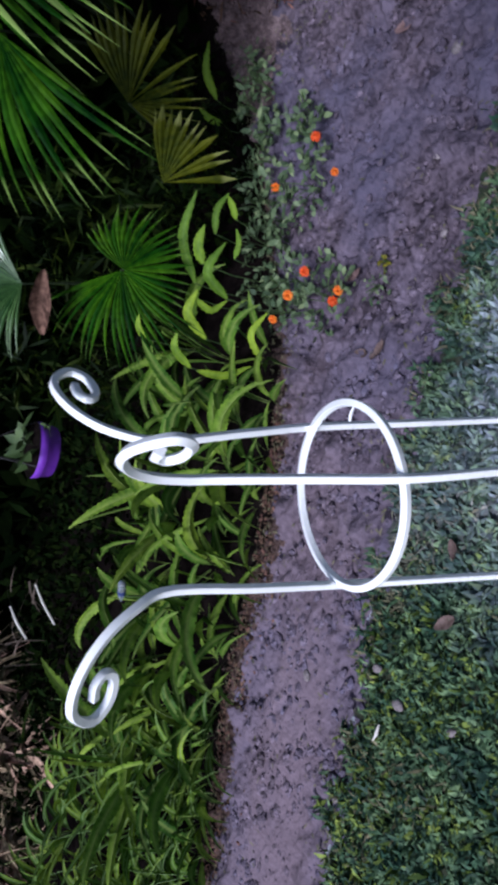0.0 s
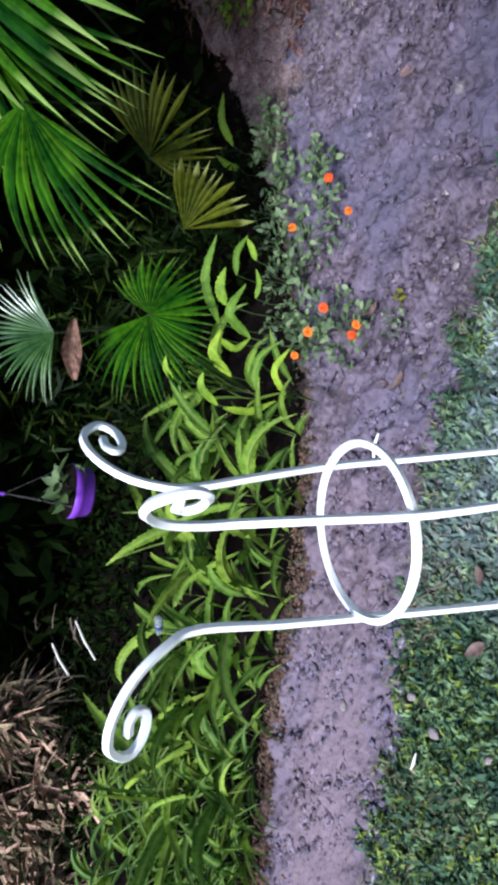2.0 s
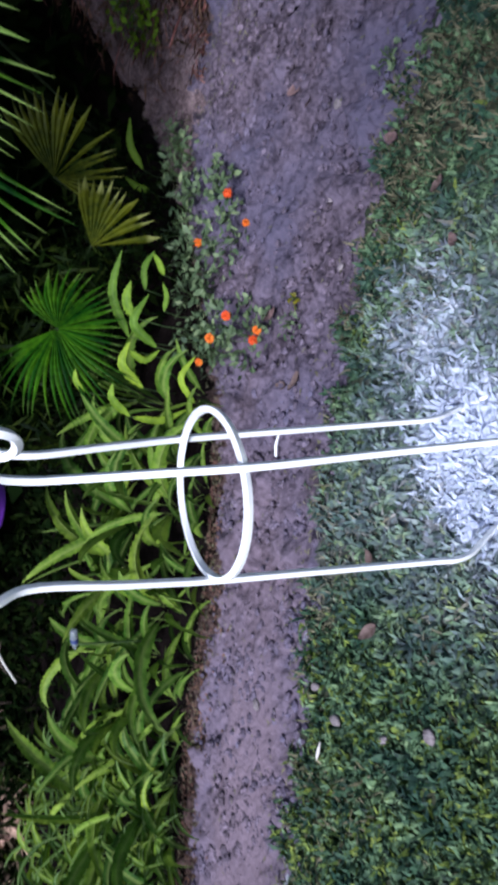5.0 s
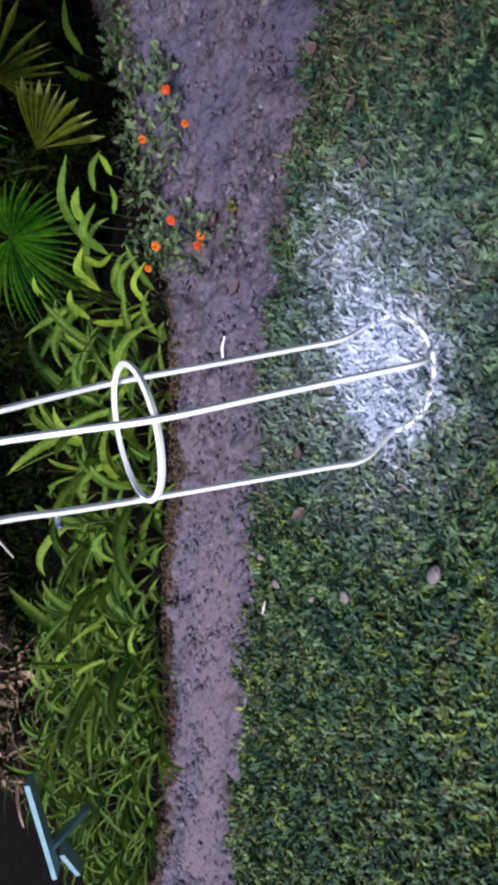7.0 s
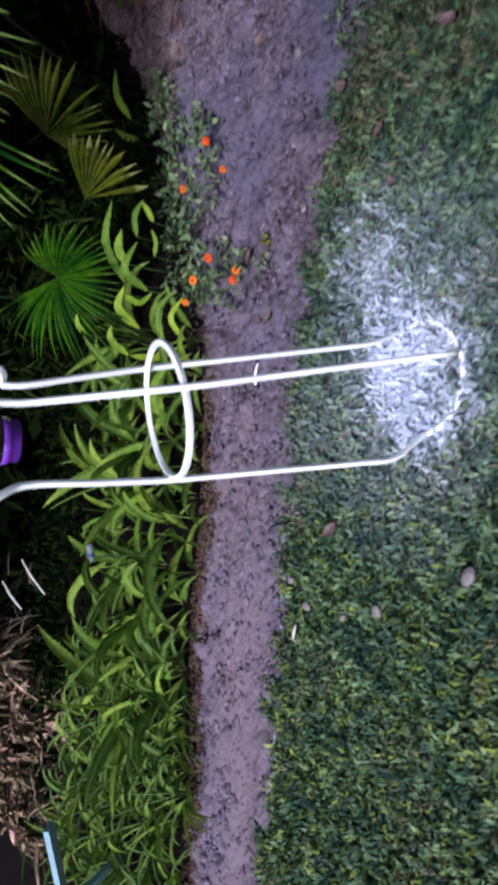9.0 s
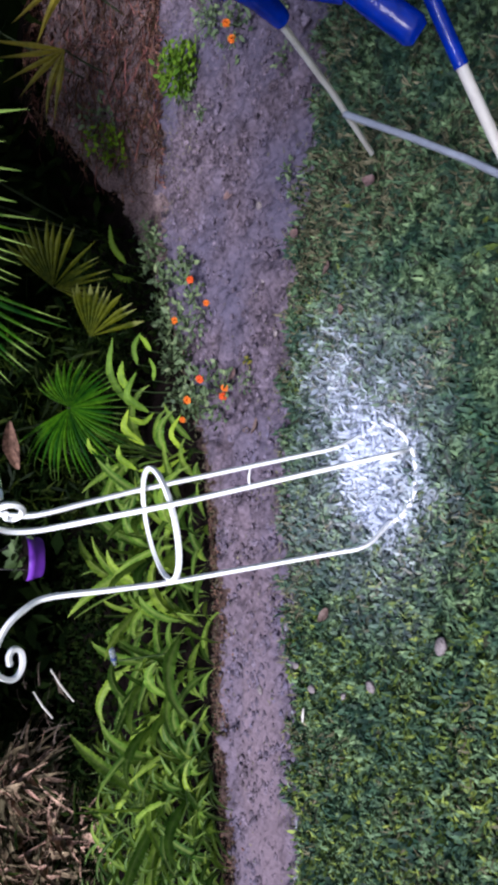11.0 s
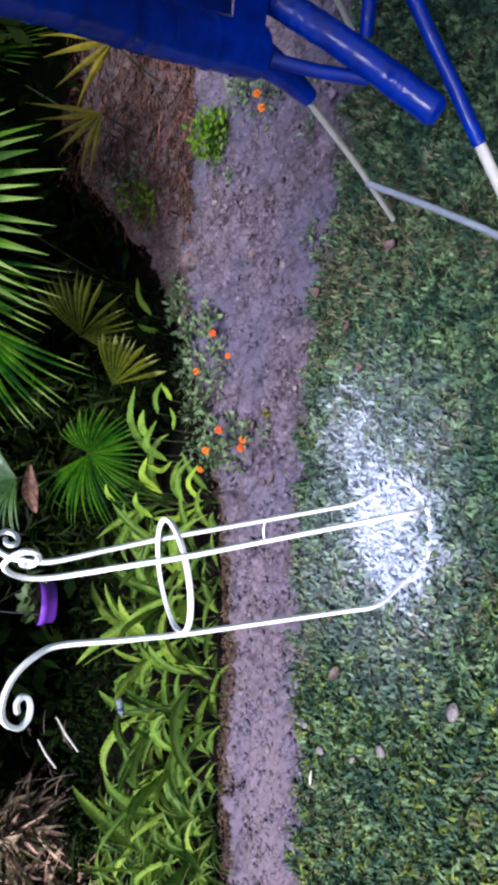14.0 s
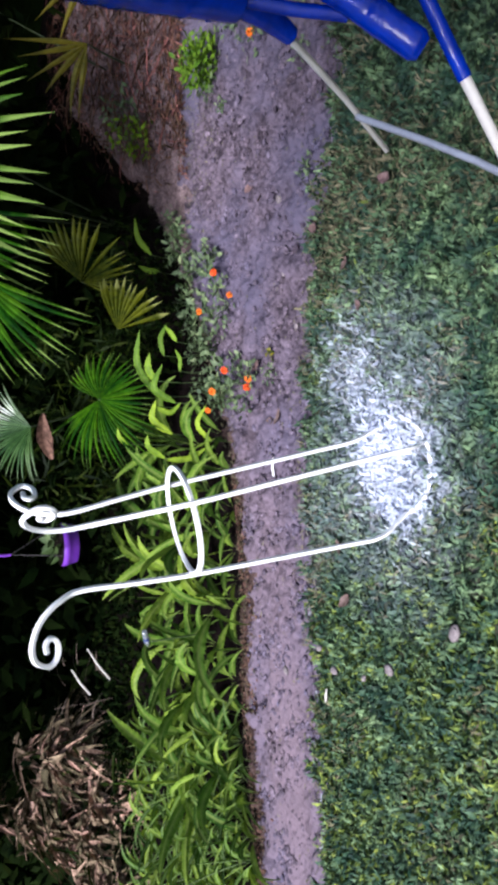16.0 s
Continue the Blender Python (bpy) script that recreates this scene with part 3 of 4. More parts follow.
def build_ferns():
    g = random.Random(21)
    n = 0
    for row, (off, step, size) in enumerate(((0.05, 0.15, 0.75), (0.22, 0.17, 1.0), (0.44, 0.20, 1.2))):
        x = -1.80
        while x < 0.02 - 0.1 * row:
            y = float(fern_edge(x)) + off + g.uniform(-0.05, 0.05)
            fern(x, y, 0.02 + 0.05 * row, 6 + 2 * row, size * g.uniform(0.8, 1.1), FRONDS, n,
                 "bright green sword fern at the edge of the soil strip", "ferns in the bed")
            x += step * g.uniform(0.8, 1.2)
            n += 1
    for row, off in enumerate((0.05, 0.20, 0.40, 0.62, 0.86)):
        x = -2.9
        while x < -1.35 - 0.10 * row:
            y = float(fern_edge(x)) + off + g.uniform(-0.04, 0.04)
            fern(x, y, 0.02 + 0.04 * row, 15, g.uniform(0.8, 1.1), MOSS, n, "fine yellow-green fern clump in the bed", "fine ferns in the bed")
            x += 0.15 * g.uniform(0.8, 1.2)
            n += 1
    # single strap-like fronds in the shade at the edge of the palms: base, middle, tip and half width
    singles = (((0.769, 2.19, 0.158), (0.850, 2.19, 0.237), (0.958, 2.19, 0.264), 0.019), ((0.682, 2.13, 0.128), (0.681, 2.13, 0.185), (0.703, 2.13, 0.249), 0.018),
               ((0.068, 1.61, 0.277), (0.221, 1.61, 0.380), (0.387, 1.61, 0.381), 0.021), ((0.261, 1.68, 0.224), (0.345, 1.68, 0.247), (0.419, 1.68, 0.221), 0.016),
               ((0.152, 1.53, 0.310), (0.211, 1.53, 0.349), (0.286, 1.53, 0.349), 0.022), ((0.079, 1.34, 0.273), (0.149, 1.34, 0.377), (0.260, 1.34, 0.345), 0.020),
               ((-0.109, 1.50, 0.218), (-0.028, 1.50, 0.323), (0.063, 1.50, 0.314), 0.021), ((-0.221, 1.46, 0.263), (-0.156, 1.46, 0.351), (-0.102, 1.46, 0.359), 0.018),
               ((-0.087, 1.25, 0.112), (-0.005, 1.25, 0.188), (0.087, 1.25, 0.152), 0.014), ((0.030, 1.50, 0.315), (0.003, 1.50, 0.233), (0.054, 1.50, 0.182), 0.015),
               ((-0.173, 1.56, 0.427), (-0.135, 1.56, 0.466), (-0.088, 1.56, 0.480), 0.014), ((0.201, 1.55, 0.181), (0.260, 1.55, 0.184), (0.308, 1.55, 0.213), 0.012),
               ((-0.196, 1.34, 0.299), (-0.191, 1.34, 0.180), (-0.136, 1.34, 0.087), 0.016), ((0.336, 1.66, 0.168), (0.379, 1.66, 0.201), (0.408, 1.66, 0.232), 0.015))
    for i, (base, mid, tip, wide) in enumerate(singles):
        ob = thing("fern", "single strap-like yellow-green fern frond in shade", "fern", (base[0], base[1] + 0.02, 0.02), "ferns in the bed")
        part("frond", laid_frond([Vector(q) - ob.location for q in (base, mid, tip)], wide, 60 + i), ob)
        part("stalk", bar("stalk", [Vector((0, 0, 0)), (Vector(base) - ob.location) * 0.5 + Vector((-0.01, 0.01, 0)), Vector(base) - ob.location], 0.0022, M_STEM, 5), ob)
    for x, y, size in ((-0.86, 1.60, 0.9), (-1.06, 1.62, 0.9), (-1.30, 1.62, 0.9), (-0.62, 1.66, 0.9), (-0.45, 1.58, 0.9)):
        fern(x, y, 0.10, 7, size, FRONDS, n, "tall sword fern at the back of the bed", "ferns in the bed")
        n += 1


build_ferns()


# ---- palms ----
def fan_mesh(seed, radius, segs, spread, fuse, mat, droop=0.35, down=Vector((0, 0, -1)), tip=0.5):
    """A folded fan blade: hub at the origin, the middle segment along +x, its upper face to +z; the free ends hang down."""
    g = random.Random(seed)
    v, f, pale = [], [], []
    steps = (0.0, 0.1, 0.22, 0.35, 0.48, 0.6, 0.7, 0.78, 0.84, 0.91, 1.0)
    da = radians(spread) / segs
    phase = g.uniform(0, 6)
    for k in range(segs):
        if mat is M_OLIVE and g.random() < 0.10:
            continue
        a = (k + 0.5 - segs / 2) * da + g.uniform(-0.2, 0.2) * da
        ln = radius * (0.74 + 0.26 * math.cos(a * 0.55)) * g.uniform(0.93, 1.03)
        bend = droop * g.uniform(0.75, 1.3)
        sway = g.uniform(-0.1, 0.1)
        split = fuse * g.uniform(0.85, 1.1)
        end = tip * (g.uniform(0.5, 1.2) if g.random() < 0.75 else 0.1)
        roll = g.uniform(-0.5, 0.5)
        o = len(v)
        for t in steps:
            r = ln * t
            half = math.tan(da / 2) * r * 1.02 if t <= split else math.tan(da / 2) * ln * split * max(0.02, 1 - ((t - split) / (1 - split)) ** 1.1)
            aa = a + sway * max(0, t - split)
            q = Vector((r * math.cos(aa), r * math.sin(aa), 0.035 * radius * math.sin(2.3 * a + phase) * t))
            q += down * (bend * ln * max(0, t - 0.3) ** 2)
            w = Vector((-math.sin(aa), math.cos(aa), roll * max(0, t - split))).normalized() * half
            ridge = Vector((0, 0, (0.75 if t <= split else 0.5) * half))
            v += [q - w, q + ridge, q + w]
            # Ends paled in colour as if the hanging tips catch sky light.
            pale += [end * min(1.0, max(0.0, (t - 0.78) / 0.07))] * 3
        for i in range(len(steps) - 1):
            b = o + 3 * i
            f += [(b, b + 3, b + 4, b + 1), (b + 1, b + 4, b + 5, b + 2)]
    return mesh_of("blade", v, f, [mat], False, None, pale)


def fan_leaf(parent, hub, toward, normal, radius, segs, spread, fuse, mat, seed, root=None, droop=0.35, label="", tip=0.5):
    """A fan blade from hub along toward, its face turned to normal, with a stalk back to root."""
    x = (Vector(toward) - Vector(hub)).normalized()
    z = Vector(normal)
    z = (z - x * z.dot(x)).normalized()
    y = z.cross(x)
    m = Matrix((x, y, z)).transposed().to_4x4()
    m.translation = Vector(hub) - parent.location
    holder = parent
    if root is not None:
        a, b = Vector(root) - parent.location, m.translation
        mid = (a + b) / 2 + Vector((0, 0, 0.10))
        pts = [a * (1 - t) ** 2 + mid * 2 * t * (1 - t) + b * t * t for t in np.linspace(0, 1, 10)]
        holder = part("stalk", bar("stalk", pts, 0.005, M_STALK, 6, taper=np.linspace(1.4, 0.8, 10)), parent)
    return part("blade", fan_mesh(seed, radius, segs, spread, fuse, mat, droop, m.to_3x3().inverted() @ Vector((0, 0, -1)), tip), holder, label, m)


def build_palms():
    p = thing("fan_palm", "glossy green fan palm with large folded leaves over the bed", "palm", (0.95, 2.05, 0.0), "fan palms")
    fan_leaf(p, (1.01, 1.72, 1.49), (0.99, 1.46, 1.17), (0.05, -0.75, 0.65), 0.60, 34, 250, 0.66, M_PALM, 1, (0.95, 2.95, 0.1), 0.58, tip=0.6)
    fan_leaf(p, (0.596, 1.548, 1.132), (0.123, 1.488, 1.023), (0.1, -0.85, 0.5), 0.47, 18, 120, 0.45, M_PALM, 2, (0.95, 2.95, 0.1), 0.5, tip=0.6)
    fan_leaf(p, (0.83, 1.66, 1.32), (0.45, 1.56, 1.01), (0.1, -0.8, 0.6), 0.47, 17, 115, 0.5, M_PALM, 13, (0.95, 2.95, 0.1), 0.55, tip=0.7)
    fan_leaf(p, (1.38, 1.95, 1.69), (1.43, 1.6, 1.47), (0.0, -0.7, 0.7), 0.61, 28, 250, 0.62, M_PALM, 3, (0.95, 2.95, 0.1), 0.58, tip=0.5)
    p = thing("fan_palm", "small green fan palm between the ferns", "palm", (0.0, 2.0, 0.0), "fan palms")
    fan_leaf(p, (0.042, 1.624, 0.558), (0.15, 1.60, 0.48), (0.1, -1, 0.5), 0.25, 26, 215, 0.55, M_PALM, 4, (0.0, 2.0, 0.05), 0.3, tip=0.2)
    fan_leaf(p, (0.036, 1.634, 0.562), (-0.15, 1.60, 0.55), (0.1, -1, 0.5), 0.38, 20, 125, 0.45, M_PALM, 6, (0.0, 2.0, 0.05), 0.35, tip=0.15)
    fan_leaf(p, (-0.118, 1.736, 0.862), (-0.19, 1.76, 1.05), (0.05, -0.7, 0.7), 0.29, 26, 150, 0.5, M_SHEEN_PALM, 5, (0.0, 2.0, 0.05), 0.25, tip=0.4)
    p = thing("fan_palm", "yellowing fan palm with olive leaves low in the bed", "palm", (0.5, 2.15, 0.0), "fan palms")
    fan_leaf(p, (0.591, 1.911, 0.605), (0.822, 1.891, 0.647), (0.0, -1, 0.2), 0.33, 14, 95, 0.66, M_OLIVE, 7, (0.5, 2.15, 0.05), 0.1, tip=0.1)
    fan_leaf(p, (0.591, 1.911, 0.596), (0.662, 1.831, 0.346), (0.0, -1, 0.3), 0.26, 7, 75, 0.4, M_OLIVE, 8, (0.5, 2.15, 0.05), 0.15, tip=0.6)
    fan_leaf(p, (0.371, 1.814, 0.434), (0.535, 1.754, 0.404), (0.0, -1, 0.3), 0.28, 14, 105, 0.74, M_OLIVE, 9, (0.5, 2.15, 0.05), 0.1, tip=0.7)
    p = thing("fan_palm", "fan palm with yellow drooping leaves beside leaf litter", "palm", (1.75, 2.75, 0.0), "fan palms")
    fan_leaf(p, (2.296, 2.602, 0.449), (2.081, 2.532, 0.814), (0.0, -1, 0.3), 0.52, 5, 85, 0.3, M_YELLOW, 10, (2.2, 2.75, 0.05), 0.15, tip=0)
    fan_leaf(p, (1.871, 2.54, 0.48), (1.609, 2.44, 0.74), (0.0, -1, 0.3), 0.48, 6, 85, 0.3, M_YELLOW, 11, (1.85, 2.75, 0.05), 0.15, tip=0)
    fan_leaf(p, (2.34, 3.613, 1.109), (2.19, 3.313, 1.009), (0.1, -1, 0.4), 0.5, 26, 220, 0.5, M_PALM, 12, (1.75, 2.75, 0.05), 0.3, tip=0.2)


build_palms()


def leaf_cloud(name, count, box, size, mat, seed, label, category, slim=0.2):
    """A mass of pointed leaves turned every way."""
    g = np.random.default_rng(seed)
    c = g.uniform([b[0] for b in box], [b[1] for b in box], (count, 3))
    c = c[(c[:, 1] > fern_edge(c[:, 0]) + 0.04) | (c[:, 2] > 1.0)]
    count = len(c)
    d = g.normal(size=(count, 3)) + np.array([0, -0.3, -0.3])
    d /= np.linalg.norm(d, axis=1)[:, None]
    s = np.cross(d, g.normal(size=(count, 3)))
    s /= np.linalg.norm(s, axis=1)[:, None]
    ln = size * g.uniform(0.5, 1.4, count)[:, None]
    v = np.stack([c, c + d * ln * 0.45 + s * ln * slim, c + d * ln, c + d * ln * 0.45 - s * ln * slim], 1).reshape(-1, 3)
    f = np.arange(count * 4).reshape(-1, 4)
    tagged(new(name, mesh_of(name, v, f, [mat])), label, category, kind="stuff")


# Added leaf mass whose black colour stands for the shade behind the bed.
leaf_cloud("shrub_foliage", 14000, ((-4, 4.5), (2.5, 3.6), (0, 3.2)), 0.17, M_SHADE_LEAF, 3, "near-black leaf mass added behind the bed in place of deep shade", "shrub")
# Out-of-view canopy, added only to darken the back of the bed.
leaf_cloud("overhanging_foliage", 7500, ((-3.5, 1.15), (1.35, 3.0), (1.95, 2.9)), 0.18, M_SHADE_LEAF, 8, "unseen leaf canopy added above the bed to shade its back", "shrub")
# Bed undergrowth, its shade painted in as near-black leaves.
leaf_cloud("bed_undergrowth", 11000, ((-3.4, 1.3), (1.75, 2.7), (0.02, 0.32)), 0.055, M_SHADE_LEAF, 4, "low undergrowth of the bed with its shade put into a near-black colour", "undergrowth")


def build_shade_tree():
    """A made-up tree outside the view, its thin crown added to shade the lawn beside the chair."""
    ob = thing("tree", "unseen tree added so its thin crown shades the lawn", "tree", (3.15, -1.4, 0.0))
    part("trunk", bar("trunk", [(0, 0, -0.05), (0.05, 0.03, 1.0), (-0.05, 0.0, 2.0), (-0.4, 0.05, 2.9)], 0.11, M_BARK, 12, taper=(1.3, 1.0, 0.8, 0.5)), ob)
    g = np.random.default_rng(9)
    for k in range(7):
        end = (-2.1 + 0.45 * k, -1.3 + 0.3 * ((3 * k) % 7), 2.9 + 0.1 * (k % 3))
        part("limb", bar("limb", [(-0.2 - 0.03 * k, 0.03, 2.3 + 0.09 * k), (end[0] * 0.5 - 0.1, end[1] * 0.5, 2.75), end], 0.03, M_BARK, 8, taper=(1.2, 0.8, 0.3)), ob)
    count = 6300
    c = g.uniform((-3.05, -1.7, 2.7), (0.9, 0.25, 3.3), (count, 3))
    d = g.normal(size=(count, 3))
    d /= np.linalg.norm(d, axis=1)[:, None]
    s = np.cross(d, g.normal(size=(count, 3)))
    s /= np.linalg.norm(s, axis=1)[:, None]
    ln = 0.2 * g.uniform(0.5, 1.4, count)[:, None]
    v = np.stack([c, c + d * ln * 0.45 + s * ln * 0.2, c + d * ln, c + d * ln * 0.45 - s * ln * 0.2], 1).reshape(-1, 3)
    part("crown", mesh_of("crown", v, np.arange(count * 4).reshape(-1, 4), [M_STEM]), ob)["kind"] = "stuff"


build_shade_tree()

# Real tangle of leaves, darkened in colour for the shade behind the palms.
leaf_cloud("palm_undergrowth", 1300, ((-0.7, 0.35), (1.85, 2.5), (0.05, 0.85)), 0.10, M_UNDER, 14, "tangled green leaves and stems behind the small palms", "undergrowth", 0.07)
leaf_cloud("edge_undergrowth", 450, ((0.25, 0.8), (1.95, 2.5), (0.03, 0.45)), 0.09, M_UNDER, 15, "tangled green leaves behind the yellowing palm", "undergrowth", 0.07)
# Made-up backdrop board, near black to stand for the dark behind the leaves.
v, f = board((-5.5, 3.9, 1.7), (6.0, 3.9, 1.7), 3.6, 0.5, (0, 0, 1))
tagged(new("hedge", mesh_of("hedge", v, f, [M_SHADE_LEAF])), "plain near-black board added as a backdrop behind the bed", "hedge", kind="structure")


# ---- small plants ----
def oval(length, width, rise=0.2):
    return [(0, 0, 0), (length * 0.3, width * 0.42, rise * length * 0.3), (length * 0.65, width * 0.4, rise * length * 0.4), (length, 0, rise * length * 0.3),
            (length * 0.65, -width * 0.4, rise * length * 0.4), (length * 0.3, -width * 0.42, rise * length * 0.3)], [(0, 1, 2, 3, 4, 5)]


def moved(piece, m):
    return [tuple(m @ Vector(q)) for q in piece[0]], piece[1]


def leafy(count, spread, height, leaf, seed):
    g = random.Random(seed)
    out = []
    for _ in range(count):
        a, r = g.uniform(0, 360), spread * math.sqrt(g.random())
        z = height * g.uniform(0.15, 1) * (1 - 0.5 * r / spread)
        m = pose(r * math.cos(radians(a)), r * math.sin(radians(a)), z, g.uniform(-40, 40), g.uniform(-50, 25), g.uniform(0, 360))
        out.append(moved(oval(leaf * g.uniform(0.6, 1.3), leaf * 0.55), m))
    return join(out)


def stems(count, spread, height, seed, r=0.0018):
    g = random.Random(seed)
    out = []
    for _ in range(count):
        a, d = g.uniform(0, 6.28), spread * math.sqrt(g.random())
        tip = Vector((d * math.cos(a), d * math.sin(a), height * g.uniform(0.6, 1)))
        out.append(sweep([Vector((0, 0, -0.02)), tip * 0.45 + Vector((0, 0, height * 0.15)), tip], r, 5))
    return out


def flower_mesh(seed, r, mat):
    g = random.Random(seed)
    out = []
    for ring, (n, tilt, s) in enumerate(((13, -4, 1.0), (12, -25, 0.9), (10, -45, 0.75), (8, -65, 0.6), (6, -84, 0.5))):
        for i in range(n):
            m = pose(0, 0, r * 0.12 * ring, 0, tilt + g.uniform(-8, 8), 360 * i / n + 17 * ring + g.uniform(-6, 6))
            out.append(moved(oval(r * s, r * 0.75 * s, 0.35), m))
    v, f = blob(r * 0.72, seed, (1, 1, 0.7), 0.5, 2)
    out.append(([(q[0], q[1], q[2] + r * 0.22) for q in v], f))
    v, f = join(out)
    return mesh_of("flower", v, f, [mat])


BLOOMS = [flower_mesh(1, 0.019, M_ORANGE), flower_mesh(2, 0.020, M_RED), flower_mesh(3, 0.016, M_ORANGE)]


def marigold(x, y, flowers, spread, leaves, seed, label):
    ob = thing("marigold", label, "flower", (x, y, 0.0), "marigolds along the soil")
    part("foliage", mesh_of("foliage", *leafy(leaves, spread, 0.11, 0.037, seed), [M_WEED]), ob)
    for v, f in stems(7, spread * 0.8, 0.09, seed):
        part("stem", mesh_of("stem", v, f, [M_STEM]), ob)
    g = random.Random(seed)
    for fx, fy, fz, kind in flowers:
        t = Vector((fx - x, fy - y, fz))
        stalk = part("stalk", bar("stalk", [Vector((t.x * 0.4, t.y * 0.4, 0)), Vector((t.x * 0.8, t.y * 0.8, t.z * 0.6)), t], 0.0016, M_STEM, 5), ob)
        part("flower", BLOOMS[kind], stalk, m=Matrix.Translation(t) @ pose(0, 0, 0, 50 + g.uniform(-15, 15), g.uniform(-20, 20), g.uniform(-20, 20)))


marigold(0.20, 1.14, [(0.256, 1.216, 0.089, 1), (0.239, 1.077, 0.031, 0), (0.199, 1.087, 0.030, 1), (0.171, 1.128, 0.178, 0), (0.077, 1.175, 0.172, 2)], 0.15, 120, 4,
         "marigold plant with five orange flowers on the soil edge")
marigold(0.54, 1.45, [(0.495, 1.628, 0.068, 0), (0.592, 1.300, 0.056, 2), (0.69, 1.45, 0.08, 1)], 0.17, 75, 5, "marigold plant with small orange flowers on the soil")
marigold(1.76, 1.33, [(1.724, 1.253, 0.11, 0), (1.681, 1.269, 0.07, 0)], 0.15, 90, 6, "marigold plant with two orange flowers beside a blue chair")


def weed(x, y, spread, height, count, leaf, mat, seed, label, name="weed"):
    ob = thing(name, label, "weed", (x, y, 0.0), "weeds along the bed")
    part("foliage", mesh_of("foliage", *leafy(count, spread, height, leaf, seed), [mat]), ob)
    for v, f in stems(6, spread * 0.7, height * 0.9, seed):
        part("stem", mesh_of("stem", v, f, [M_STEM]), ob)


W = "small grey-green weed along the edge of the bed"
for i, (x, y) in enumerate(((0.92, 2.13), (0.97, 2.22), (0.77, 2.06), (0.70, 1.90), (0.53, 1.90), (0.60, 1.80), (0.78, 1.65), (0.70, 1.56), (0.39, 1.60), (0.42, 1.80),
                            (0.28, 1.64), (0.32, 1.50), (0.16, 1.42), (0.22, 1.34), (0.13, 1.52), (0.50, 1.66), (0.86, 2.02), (0.10, 1.32))):
    weed(x, y, 0.095, 0.11 + 0.02 * (i % 3), 40, 0.034 + 0.004 * (i % 4), M_WEED, 30 + i, W)
for i, (x, y) in enumerate(((1.525, 0.907), (1.48, 1.64), (1.74, 0.95), (1.92, 1.62), (1.10, 0.78), (0.30, 0.92))):
    weed(x, y, 0.06, 0.05, 26, 0.022, M_WEED, 70 + i, "small grey-green weed on the bare soil")
weed(1.70, 1.84, 0.135, 0.22, 400, 0.040, M_FERN2, 50, "leafy bright green bush on the soil", "bush")
weed(1.60, 1.80, 0.10, 0.10, 60, 0.034, M_WEED, 56, "pale grey-green weed at the foot of a bush")
weed(1.86, 1.60, 0.10, 0.14, 90, 0.030, M_WEED, 54, "leafy grey-green weed beside a bright bush")
weed(1.44, 2.58, 0.13, 0.40, 150, 0.050, M_FROND, 51, "leafy green weed beside the leaf litter")
weed(1.60, 2.66, 0.14, 0.44, 120, 0.045, M_WEED, 52, "leafy green weed beside the leaf litter")
weed(0.377, 0.942, 0.025, 0.03, 8, 0.026, M_YELLOW, 53, "tiny yellowish weed on bare soil")


# ---- fallen leaves, stones, sticks ----
def curled_leaf(length, width, curl, seed, mat=M_PINK, fold=0.5):
    g = random.Random(seed)
    v, f, n = [], [], 7
    for i in range(n):
        t = i / (n - 1)
        w = width * math.sin(math.pi * (0.06 + 0.9 * t)) ** 0.8 * g.uniform(0.42, 0.52)
        z = curl * length * (t - 0.5) ** 2 + 0.004
        x = length * (t - 0.5)
        for k in (-1, -0.5, 0, 0.5, 1):
            v.append((x, w * k, z + abs(k) * w * fold + g.uniform(-1, 1) * 0.0015))
    for i in range(n - 1):
        for k in range(4):
            a = i * 5 + k
            f.append((a, a + 1, a + 6, a + 5))
    return mesh_of("fallen_leaf", v, f, [mat], True)


LEAVES = [curled_leaf(0.065, 0.036, 0.7, s) for s in range(4)]


